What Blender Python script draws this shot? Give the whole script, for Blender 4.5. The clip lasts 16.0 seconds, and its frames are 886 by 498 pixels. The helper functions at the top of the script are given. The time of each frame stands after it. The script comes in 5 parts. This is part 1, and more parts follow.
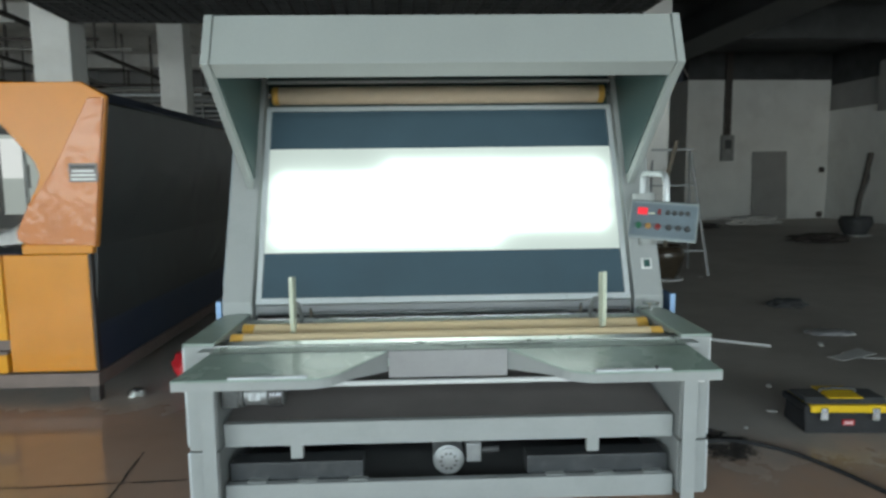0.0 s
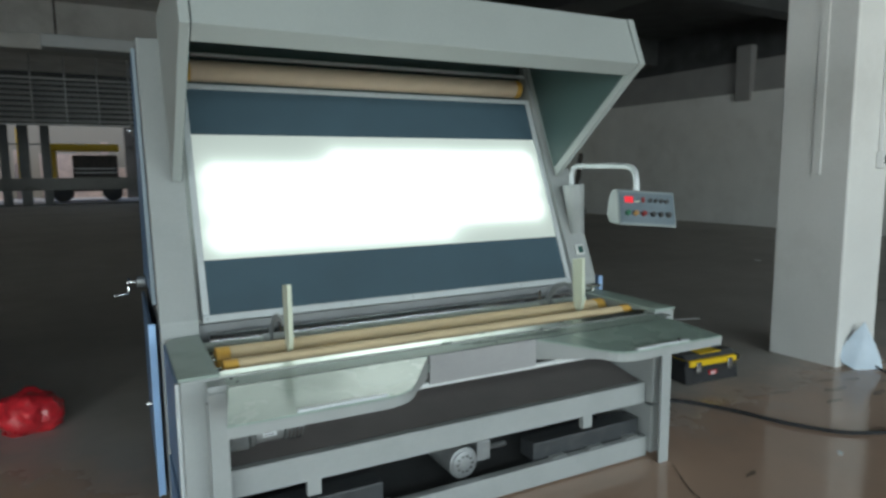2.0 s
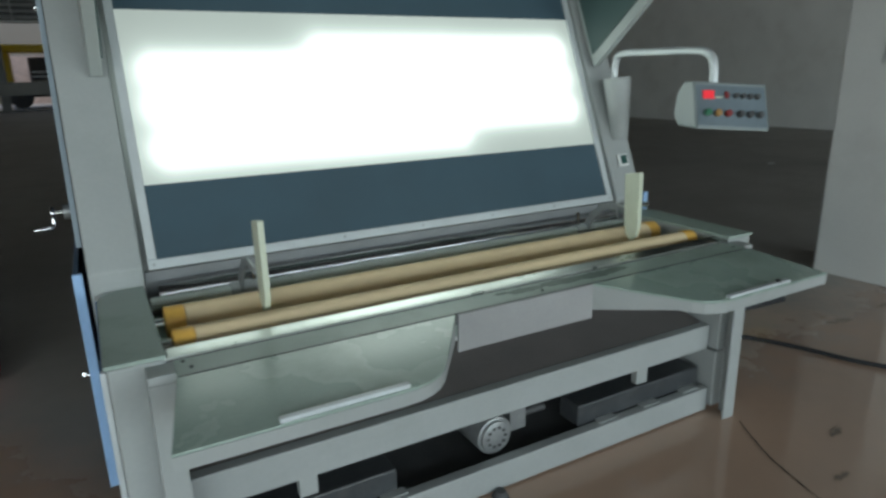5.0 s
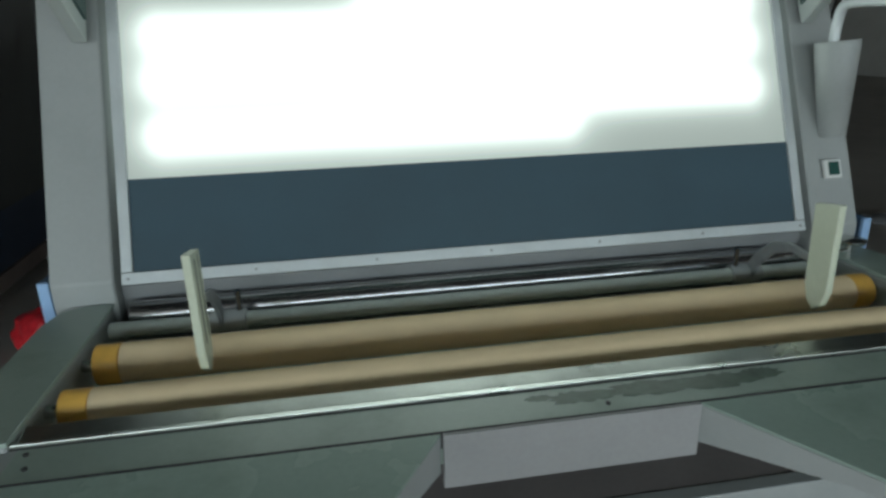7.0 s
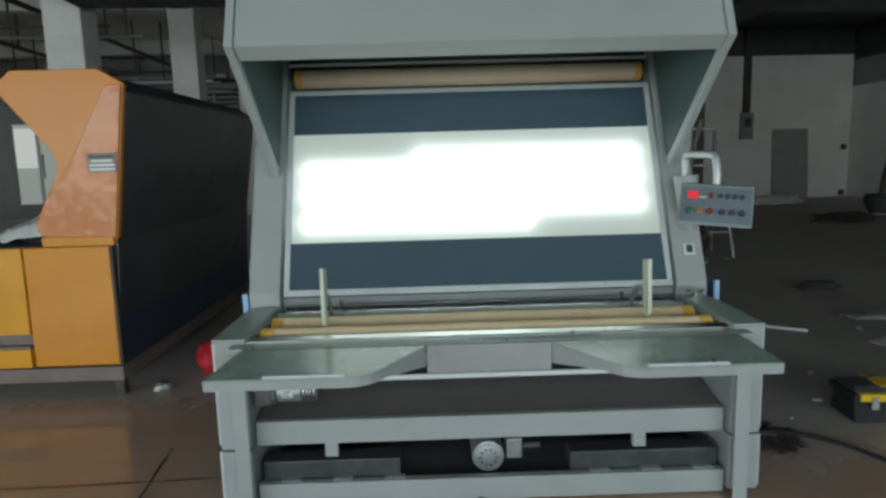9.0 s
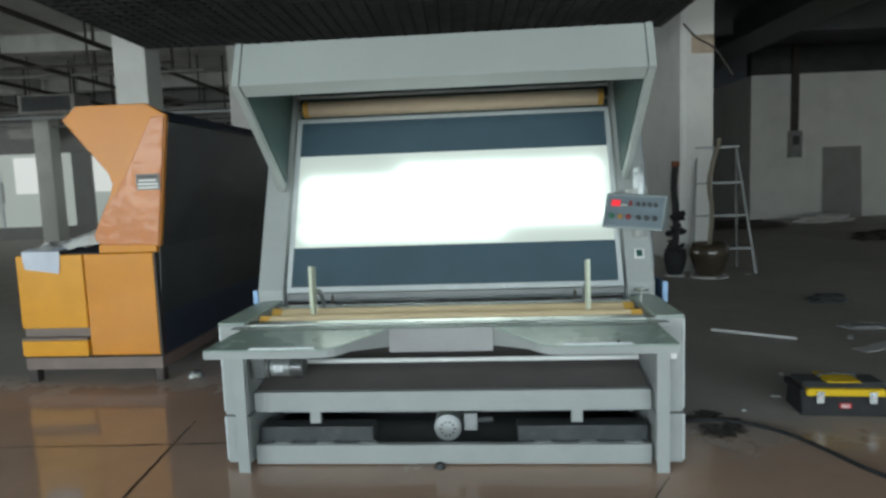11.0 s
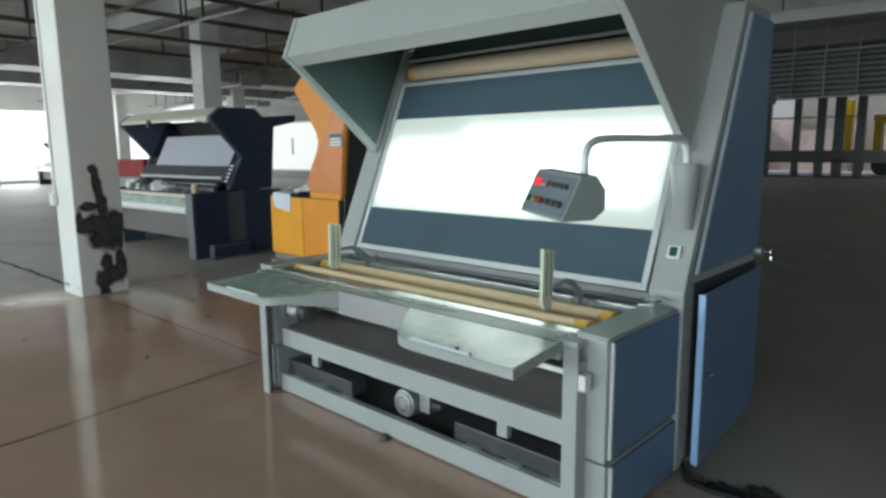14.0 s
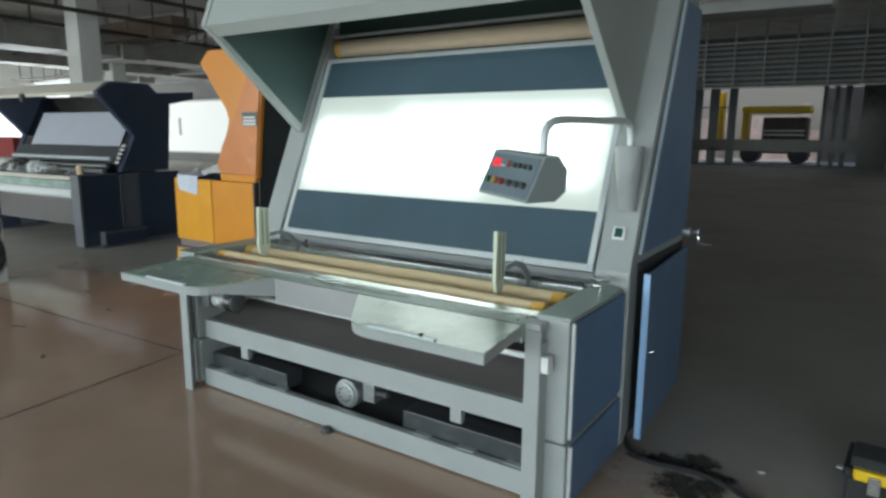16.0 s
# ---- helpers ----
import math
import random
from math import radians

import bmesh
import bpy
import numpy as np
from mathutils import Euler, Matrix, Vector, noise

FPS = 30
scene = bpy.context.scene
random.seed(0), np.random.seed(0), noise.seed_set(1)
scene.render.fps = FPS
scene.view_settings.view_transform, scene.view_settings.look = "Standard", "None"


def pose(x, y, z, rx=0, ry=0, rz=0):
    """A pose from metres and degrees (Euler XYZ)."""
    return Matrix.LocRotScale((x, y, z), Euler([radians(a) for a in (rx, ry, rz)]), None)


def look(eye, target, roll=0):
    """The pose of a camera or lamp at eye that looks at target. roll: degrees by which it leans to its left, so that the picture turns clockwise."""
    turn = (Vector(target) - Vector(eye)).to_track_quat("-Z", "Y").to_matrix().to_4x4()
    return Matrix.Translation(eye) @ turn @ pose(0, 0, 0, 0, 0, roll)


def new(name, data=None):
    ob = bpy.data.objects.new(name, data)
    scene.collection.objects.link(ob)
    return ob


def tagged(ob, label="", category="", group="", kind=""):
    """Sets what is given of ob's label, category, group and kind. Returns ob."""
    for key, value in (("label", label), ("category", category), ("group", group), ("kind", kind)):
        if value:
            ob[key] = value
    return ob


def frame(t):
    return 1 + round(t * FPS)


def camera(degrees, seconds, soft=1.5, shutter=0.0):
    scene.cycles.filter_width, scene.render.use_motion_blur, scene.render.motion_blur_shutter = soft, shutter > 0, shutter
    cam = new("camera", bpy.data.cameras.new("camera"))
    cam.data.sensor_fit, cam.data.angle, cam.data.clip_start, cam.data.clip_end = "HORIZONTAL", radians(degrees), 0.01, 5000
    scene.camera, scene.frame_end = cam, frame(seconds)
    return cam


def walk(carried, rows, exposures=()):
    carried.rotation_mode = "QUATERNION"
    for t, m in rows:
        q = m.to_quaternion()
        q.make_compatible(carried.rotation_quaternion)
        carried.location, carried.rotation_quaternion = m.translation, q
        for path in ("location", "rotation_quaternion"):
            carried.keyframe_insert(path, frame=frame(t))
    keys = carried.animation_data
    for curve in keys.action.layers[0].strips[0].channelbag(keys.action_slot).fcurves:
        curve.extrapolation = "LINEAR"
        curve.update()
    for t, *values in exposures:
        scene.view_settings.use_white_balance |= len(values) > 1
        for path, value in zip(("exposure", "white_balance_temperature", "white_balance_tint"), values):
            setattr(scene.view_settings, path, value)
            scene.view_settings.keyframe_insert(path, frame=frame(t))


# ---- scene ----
cam = camera(69.7, 16.0, soft=2.8, shutter=0.4)
PATH = [
    (0, (-0.11, -0.171, 1.436), (-0.047, 1.815, 1.205), -0.7),
    (0.5, (-0.242, 0.078, 1.443), (-0.05, 2.059, 1.248), -0.8),
    (1, (-0.537, 0.272, 1.42), (-0.211, 2.239, 1.254), -1.0),
    (1.5, (-0.944, 0.314, 1.424), (-0.205, 2.163, 1.237), -0.5),
    (2, (-1.279, 0.283, 1.419), (-0.366, 2.045, 1.171), -0.5),
    (2.5, (-1.689, 0.359, 1.42), (-0.595, 2.01, 1.139), -0.8),
    (3, (-1.91, 0.302, 1.429), (-0.74, 1.896, 1.131), -1.1),
    (3.5, (-1.892, 0.4, 1.422), (-0.691, 1.973, 1.132), -1.4),
    (3.7, (-1.84, 0.457, 1.412), (-0.639, 2.029, 1.118), -1.4),
    (5.8, (-0.605, 1.173, 1.374), (-0.103, 2.988, 0.703), -2.5),
    (6, (-0.522, 1.203, 1.38), (-0.137, 3.049, 0.712), -2.8),
    (6.5, (-0.446, 1.353, 1.376), (-0.138, 3.217, 0.719), -2.4),
    (7, (-0.4, 1.445, 1.398), (-0.099, 3.307, 0.732), -1.4),
    (7.5, (-0.257, 1.221, 1.398), (-0.062, 3.142, 0.88), -1.2),
    (8, (-0.233, 0.824, 1.395), (-0.194, 2.791, 1.038), -2.0),
    (8.5, (-0.286, 0.356, 1.42), (-0.255, 2.334, 1.126), -1.8),
    (9, (-0.215, -0.038, 1.446), (-0.189, 1.941, 1.164), -1.6),
    (9.2, (-0.215, -0.172, 1.448), (-0.187, 1.809, 1.171), -1.7),
    (11.3, (0.488, -0.537, 1.39), (0.223, 1.436, 1.195), -2.2),
    (11.5, (0.678, -0.487, 1.383), (0.253, 1.458, 1.193), -2.4),
    (12, (1.029, -0.255, 1.362), (0.323, 1.605, 1.162), -2.4),
    (12.5, (1.405, -0.011, 1.373), (0.346, 1.67, 1.147), -2.1),
    (13, (1.695, 0.23, 1.377), (0.417, 1.746, 1.11), -1.5),
    (13.5, (1.886, 0.404, 1.392), (0.58, 1.893, 1.111), -0.9),
    (14, (2.163, 0.529, 1.395), (0.811, 1.97, 1.085), -0.5),
    (14.5, (2.264, 0.542, 1.413), (0.866, 1.93, 1.07), -0.4),
    (15, (2.24, 0.531, 1.419), (0.85, 1.927, 1.072), -0.2),
    (15.5, (2.121, 0.488, 1.405), (0.909, 2.041, 1.061), 0.5),
    (16, (1.937, 0.454, 1.376), (0.844, 2.09, 1.018), 0.4),
]
walk(cam, [(t, look(eye, target, roll)) for t, eye, target, roll in PATH],
     exposures=((0.0, 0.10), (1.0, -0.03), (2.0, -0.08), (2.7, -0.14), (3.5, -0.05), (5.8, -0.45), (6.5, -0.5), (7.5, -0.70), (8.2, -0.64), (9.2, -0.32), (11.3, 0.03), (12.5, 0.1), (16.0, 0.13)))

# ---- light ----
world = bpy.data.worlds.new("world")
scene.world = world
world.use_nodes = True
wn = world.node_tree
sky = wn.nodes.new("ShaderNodeTexSky")
sky.sky_type, sky.sun_disc, sky.sun_elevation, sky.sun_rotation = "NISHITA", False, radians(42), radians(200)
wn.nodes["Background"].inputs["Strength"].default_value = 0.12
wn.links.new(sky.outputs["Color"], wn.nodes["Background"].inputs["Color"])

sun_data = bpy.data.lights.new("sun", "SUN")
sun_data.energy, sun_data.angle, sun_data.color = 1.2, radians(10), (1.0, 0.96, 0.9)
sun = new("sun", sun_data)
sun.matrix_basis = look((-60, -40, 60), (0, 0, 0))


def window_light(name, centre, target, w, h, power, colour=(0.865, 0.98, 1.0)):
    data = bpy.data.lights.new(name, "AREA")
    data.shape, data.size, data.size_y, data.energy, data.color = "RECTANGLE", w, h, power, colour
    ob = new(name, data)
    ob.matrix_basis = look(centre, target)
    return ob


window_light("window_light_south", (-3.0, -8.8, 2.3), (-3.0, 5, 1.2), 24.0, 2.8, 1370, (0.82, 0.97, 1.0))
window_light("window_light_west", (-31.5, 12.0, 1.9), (0, 12, 1.9), 36.0, 3.0, 1780)
window_light("window_light_north", (-6.0, 33.3, 2.0), (-6, 0, 1.5), 12.0, 2.0, 14)


# ---- materials ----
def surface(name, colour, rough=0.5, metal=0.0, vary=0.12, scale=6.0, fine=90.0, bump=0.02, coat=0.0, dirt=None, dirt_amount=0.0, dirt_scale=1.5, spec=0.5):
    m = bpy.data.materials.new(name)
    m.use_nodes = True
    t = m.node_tree
    b = t.nodes["Principled BSDF"]
    co = t.nodes.new("ShaderNodeTexCoord")
    n1 = t.nodes.new("ShaderNodeTexNoise")
    n1.inputs["Scale"].default_value, n1.inputs["Detail"].default_value = scale, 6
    n2 = t.nodes.new("ShaderNodeTexNoise")
    n2.inputs["Scale"].default_value, n2.inputs["Detail"].default_value = fine, 3
    for n in (n1, n2):
        t.links.new(co.outputs["Object"], n.inputs["Vector"])
    ramp = t.nodes.new("ShaderNodeMapRange")
    ramp.inputs["From Min"].default_value, ramp.inputs["From Max"].default_value = 0.3, 0.7
    ramp.inputs["To Min"].default_value, ramp.inputs["To Max"].default_value = 1 - vary, 1 + vary
    t.links.new(n1.outputs["Fac"], ramp.inputs["Value"])
    ramp2 = t.nodes.new("ShaderNodeMapRange")
    ramp2.inputs["From Min"].default_value, ramp2.inputs["From Max"].default_value = 0.3, 0.7
    ramp2.inputs["To Min"].default_value, ramp2.inputs["To Max"].default_value = 1 - vary * 0.4, 1 + vary * 0.4
    t.links.new(n2.outputs["Fac"], ramp2.inputs["Value"])
    mul = t.nodes.new("ShaderNodeMath")
    mul.operation = "MULTIPLY"
    t.links.new(ramp.outputs["Result"], mul.inputs[0])
    t.links.new(ramp2.outputs["Result"], mul.inputs[1])
    mix = t.nodes.new("ShaderNodeVectorMath")
    mix.operation = "SCALE"
    mix.inputs[0].default_value = colour
    t.links.new(mul.outputs["Value"], mix.inputs["Scale"])
    last = mix.outputs["Vector"]
    if dirt is not None:
        n3 = t.nodes.new("ShaderNodeTexNoise")
        n3.inputs["Scale"].default_value, n3.inputs["Detail"].default_value, n3.inputs["Roughness"].default_value = dirt_scale, 9, 0.65
        t.links.new(co.outputs["Object"], n3.inputs["Vector"])
        r3 = t.nodes.new("ShaderNodeMapRange")
        r3.inputs["From Min"].default_value, r3.inputs["From Max"].default_value = 0.5, 0.72
        r3.inputs["To Max"].default_value = dirt_amount
        t.links.new(n3.outputs["Fac"], r3.inputs["Value"])
        mx = t.nodes.new("ShaderNodeMix")
        mx.data_type = "RGBA"
        mx.inputs[7].default_value = (*dirt, 1)
        t.links.new(r3.outputs["Result"], mx.inputs[0])
        t.links.new(last, mx.inputs[6])
        last = mx.outputs[2]
    t.links.new(last, b.inputs["Base Color"])
    rr = t.nodes.new("ShaderNodeMapRange")
    rr.inputs["To Min"].default_value, rr.inputs["To Max"].default_value = max(rough - 0.1, 0.03), min(rough + 0.1, 1)
    t.links.new(n1.outputs["Fac"], rr.inputs["Value"])
    t.links.new(rr.outputs["Result"], b.inputs["Roughness"])
    b.inputs["Metallic"].default_value = metal
    b.inputs["Coat Weight"].default_value = coat
    b.inputs["Specular IOR Level"].default_value = spec
    if bump:
        bp = t.nodes.new("ShaderNodeBump")
        bp.inputs["Strength"].default_value, bp.inputs["Distance"].default_value = min(1.0, bump * 5), bump * 0.1
        t.links.new(n2.outputs["Fac"], bp.inputs["Height"])
        t.links.new(bp.outputs["Normal"], b.inputs["Normal"])
    return m



def wrapped(m, scale, height, gloss=0.12, coat=1.0):
    """Tight clear film over a painted sheet: a glossy coat with ridged creases."""
    t = m.node_tree
    b = t.nodes["Principled BSDF"]
    co = t.nodes.new("ShaderNodeTexCoord")
    n = t.nodes.new("ShaderNodeTexNoise")
    n.noise_type = "RIDGED_MULTIFRACTAL"
    n.inputs["Scale"].default_value, n.inputs["Detail"].default_value, n.inputs["Distortion"].default_value = scale, 3, 0.8
    t.links.new(co.outputs["Object"], n.inputs["Vector"])
    bp = t.nodes.new("ShaderNodeBump")
    bp.inputs["Strength"].default_value, bp.inputs["Distance"].default_value = 0.8, height
    t.links.new(n.outputs["Fac"], bp.inputs["Height"])
    t.links.new(bp.outputs["Normal"], b.inputs["Coat Normal"])
    b.inputs["Coat Weight"].default_value, b.inputs["Coat Roughness"].default_value, b.inputs["Coat IOR"].default_value = coat, gloss, 1.45
    return m


def glow(name, colour, strength):
    m = bpy.data.materials.new(name)
    m.use_nodes = True
    b = m.node_tree.nodes["Principled BSDF"]
    b.inputs["Base Color"].default_value = (*[c * 0.3 for c in colour], 1)
    b.inputs["Emission Color"].default_value = (*colour, 1)
    b.inputs["Emission Strength"].default_value = strength
    return m


GREY = surface("machine_grey_enamel", (0.38, 0.402, 0.402), 0.42, vary=0.05, scale=3, bump=0.006, dirt=(0.27, 0.30, 0.29), dirt_amount=0.35, dirt_scale=4)
HOOD = surface("hood_grey_enamel", (0.375, 0.41, 0.402), 0.5, vary=0.05, scale=2, bump=0.005)
TEAL = surface("hood_inside_green", (0.05, 0.088, 0.086), 0.5, vary=0.05, scale=3, bump=0.005)
BLUE = surface("blue_enamel", (0.13, 0.22, 0.365), 0.4, vary=0.06, scale=3, bump=0.006, dirt=(0.10, 0.15, 0.24), dirt_amount=0.4, dirt_scale=3)
BLUE_LIP = surface("blue_edge_film", (0.35, 0.55, 0.85), 0.35, vary=0.06)
GREEN = surface("table_green_enamel", (0.36, 0.46, 0.41), 0.27, vary=0.07, scale=4, bump=0.004, dirt=(0.16, 0.21, 0.17), dirt_amount=0.55, dirt_scale=4, coat=0.2)
SATIN = surface("satin_green_enamel", (0.36, 0.445, 0.40), 0.34, vary=0.07, scale=4, bump=0.004, dirt=(0.17, 0.22, 0.18), dirt_amount=0.55, dirt_scale=4)
STEEL = surface("bright_steel", (0.62, 0.64, 0.62), 0.22, metal=1.0, vary=0.1, scale=10, fine=200, bump=0.006, dirt=(0.30, 0.31, 0.28), dirt_amount=0.6, dirt_scale=9)
STRIP = surface("smooth_steel_strip", (0.60, 0.63, 0.60), 0.3, metal=1.0, vary=0.1, scale=10, fine=200, bump=0.002, dirt=(0.30, 0.32, 0.28), dirt_amount=0.5, dirt_scale=9)
CHROME = surface("chrome", (0.7, 0.7, 0.72), 0.12, metal=1.0, vary=0.05)
GUNMETAL = surface("dark_steel_roller", (0.26, 0.26, 0.28), 0.16, metal=1.0, vary=0.1)
SHAFT = surface("polished_shaft", (0.55, 0.55, 0.57), 0.2, metal=1.0, vary=0.08)
# black cloth; the blue of lens glare round the screen is mixed into its colour
DARK = surface("black_cloth_with_blue_glare", (0.05, 0.092, 0.122), 0.7, vary=0.08, scale=5, fine=250, bump=0.02)
ALU = surface("pale_aluminium", (0.62, 0.66, 0.68), 0.4, metal=0.2, vary=0.05, scale=12)
CORK = surface("tan_cork_wrap", (0.84, 0.655, 0.41), 0.75, vary=0.035, scale=14, fine=300, bump=0.06)
CORKTOP = surface("pinkish_cork_wrap", (0.80, 0.635, 0.475), 0.75, vary=0.035, scale=14, fine=300, bump=0.06)
TAPE = surface("amber_tape", (0.82, 0.47, 0.10), 0.4, vary=0.1, scale=10)
TRAY = surface("tray_brown_grey", (0.155, 0.138, 0.135), 0.55, vary=0.1, scale=5, bump=0.01)
# rubber and black parts; also the painted shade of cavities and gaps
BLACK = surface("black_rubber_and_gap_shade", (0.058, 0.06, 0.062), 0.6, vary=0.2, scale=9)
MOTORDARK = surface("dusty_motor_paint", (0.10, 0.105, 0.105), 0.5, vary=0.25, scale=18)
POTBLACK = surface("dead_plant_black", (0.022, 0.022, 0.024), 0.8, vary=0.3, scale=9)
BLACKBOX = surface("black_beam_paint", (0.055, 0.06, 0.065), 0.35, vary=0.15, scale=8, dirt=(0.15, 0.15, 0.15), dirt_amount=0.3, dirt_scale=12)
CAST = surface("cast_aluminium", (0.33, 0.345, 0.35), 0.45, metal=0.6, vary=0.12, scale=20)
CREAM = surface("cream_nylon", (0.62, 0.66, 0.53), 0.4, vary=0.06, scale=8)
WHITE = surface("white_plastic", (0.78, 0.79, 0.78), 0.4, vary=0.03)
STAIN = surface("dried_floor_stain", (0.31, 0.23, 0.18), 0.16, vary=0.4, scale=14)
JOINT = surface("floor_joint_dirt", (0.04, 0.033, 0.028), 0.8, vary=0.3, scale=12)
PLASTER = surface("white_plaster", (0.74, 0.74, 0.72), 0.85, vary=0.05, scale=1.5, bump=0.02, dirt=(0.52, 0.50, 0.47), dirt_amount=0.4, dirt_scale=1.2)
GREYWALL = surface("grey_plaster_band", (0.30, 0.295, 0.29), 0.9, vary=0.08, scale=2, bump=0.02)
CONCRETE = surface("raw_concrete", (0.64, 0.625, 0.60), 0.9, vary=0.14, scale=1.2, fine=40, bump=0.03, dirt=(0.3, 0.285, 0.27), dirt_amount=0.6, dirt_scale=0.8)
# black of the grid; for ceilings and beams it also carries their lack of light
BLACK_AND_UNLIT = surface("black_and_unlit_overhead", (0.065, 0.067, 0.068), 0.85, vary=0.3, scale=2)
PIPE = surface("rusty_dark_pipe", (0.06, 0.05, 0.045), 0.6, vary=0.3, scale=5)
LOUVRE = surface("grey_louvre", (0.36, 0.37, 0.37), 0.5, vary=0.1, scale=3)
DUCT = surface("galvanised_duct", (0.36, 0.35, 0.33), 0.45, metal=0.4, vary=0.15, scale=2)
ORANGE = surface("orange_enamel", (0.78, 0.35, 0.022), 0.35, vary=0.08, scale=4, bump=0.004)
ORANGE_WRAP = wrapped(surface("orange_under_film", (0.60, 0.19, 0.035), 0.4, vary=0.06, scale=4, bump=0.006), 10.0, 0.018, 0.10, 0.6)
ORANGE_TAN = wrapped(surface("tan_orange_enamel", (0.66, 0.24, 0.022), 0.45, vary=0.05, scale=3, bump=0.006), 5.0, 0.004, 0.2, 0.25)
ORANGE_FILM = wrapped(surface("orange_panel_film", (0.70, 0.265, 0.008), 0.4, vary=0.06, scale=4, bump=0.004), 8.0, 0.009, 0.12, 0.32)
PRIMER = surface("primer_grey_sheet", (0.33, 0.33, 0.335), 0.5, vary=0.08, scale=4, bump=0.005)
CHANNEL = surface("grey_channel_sheet", (0.24, 0.25, 0.26), 0.35, vary=0.08, scale=6)
RAILGREY = surface("pale_green_rail", (0.50, 0.56, 0.52), 0.3, vary=0.06, scale=8)
LIP = surface("grey_blue_edge", (0.33, 0.40, 0.46), 0.4, vary=0.06)
PLINTH = surface("plinth_brown_grey", (0.22, 0.17, 0.15), 0.6, vary=0.15)
NAVY = surface("navy_enamel", (0.044, 0.060, 0.10), 0.4, vary=0.1, scale=4)
DARKSIDE = wrapped(surface("charcoal_sheet", (0.055, 0.062, 0.064), 0.4, vary=0.2, scale=2, bump=0.01), 2.2, 0.03, 0.22)
FABRIC = surface("white_cloth", (0.46, 0.475, 0.55), 0.8, vary=0.02, scale=6)
BEIGE = surface("beige_enamel", (0.62, 0.58, 0.50), 0.5, vary=0.06, scale=3)
RED = surface("red_plastic_bag", (0.58, 0.025, 0.035), 0.3, vary=0.3, scale=12, fine=34, bump=0.10, coat=0.35)
YELLOW = surface("yellow_plastic", (0.80, 0.52, 0.01), 0.4, vary=0.06, scale=8)
RED_LED = glow("red_led", (1.0, 0.04, 0.06), 0.75)


def lightbox():
    """Diffuser over six staggered fluorescent tubes; light falls off round each tube."""
    m = bpy.data.materials.new("lit_diffuser")
    m.use_nodes = True
    t = m.node_tree
    b = t.nodes["Principled BSDF"]
    co = t.nodes.new("ShaderNodeTexCoord")
    sep = t.nodes.new("ShaderNodeSeparateXYZ")
    t.links.new(co.outputs["Object"], sep.inputs[0])

    def op(kind, a, b2=None):
        n = t.nodes.new("ShaderNodeMath")
        n.operation = kind
        for i, v in enumerate((a, b2)):
            if v is None:
                continue
            if isinstance(v, (int, float)):
                n.inputs[i].default_value = v
            else:
                t.links.new(v, n.inputs[i])
        return n.outputs[0]

    total = None
    tubes = [(-0.30, 0.36), (-0.30, 0.57), (-0.30, 0.82), (0.29, 0.25), (0.29, 0.46), (0.29, 0.70)]
    for cx, f in tubes:
        along = op("MAXIMUM", op("SUBTRACT", op("ABSOLUTE", op("SUBTRACT", sep.outputs["X"], cx)), 0.54), 0.0)
        across = op("SUBTRACT", sep.outputs["Z"], (1 - f) * 0.596)
        d2 = op("ADD", op("MULTIPLY", along, along), op("MULTIPLY", across, across))
        g = op("EXPONENT", op("MULTIPLY", d2, -1 / (0.058 ** 2)))
        g2 = op("EXPONENT", op("MULTIPLY", d2, -1 / (0.13 ** 2)))
        one = op("ADD", op("MULTIPLY", g, 2.0), op("MULTIPLY", g2, 0.24))
        total = one if total is None else op("ADD", total, one)
    total = op("ADD", total, 0.45)
    b.inputs["Base Color"].default_value = (0.22, 0.25, 0.23, 1)
    b.inputs["Roughness"].default_value = 0.4
    b.inputs["Emission Color"].default_value = (0.86, 1.0, 0.93, 1)
    t.links.new(total, b.inputs["Emission Strength"])
    return m


LIT = lightbox()


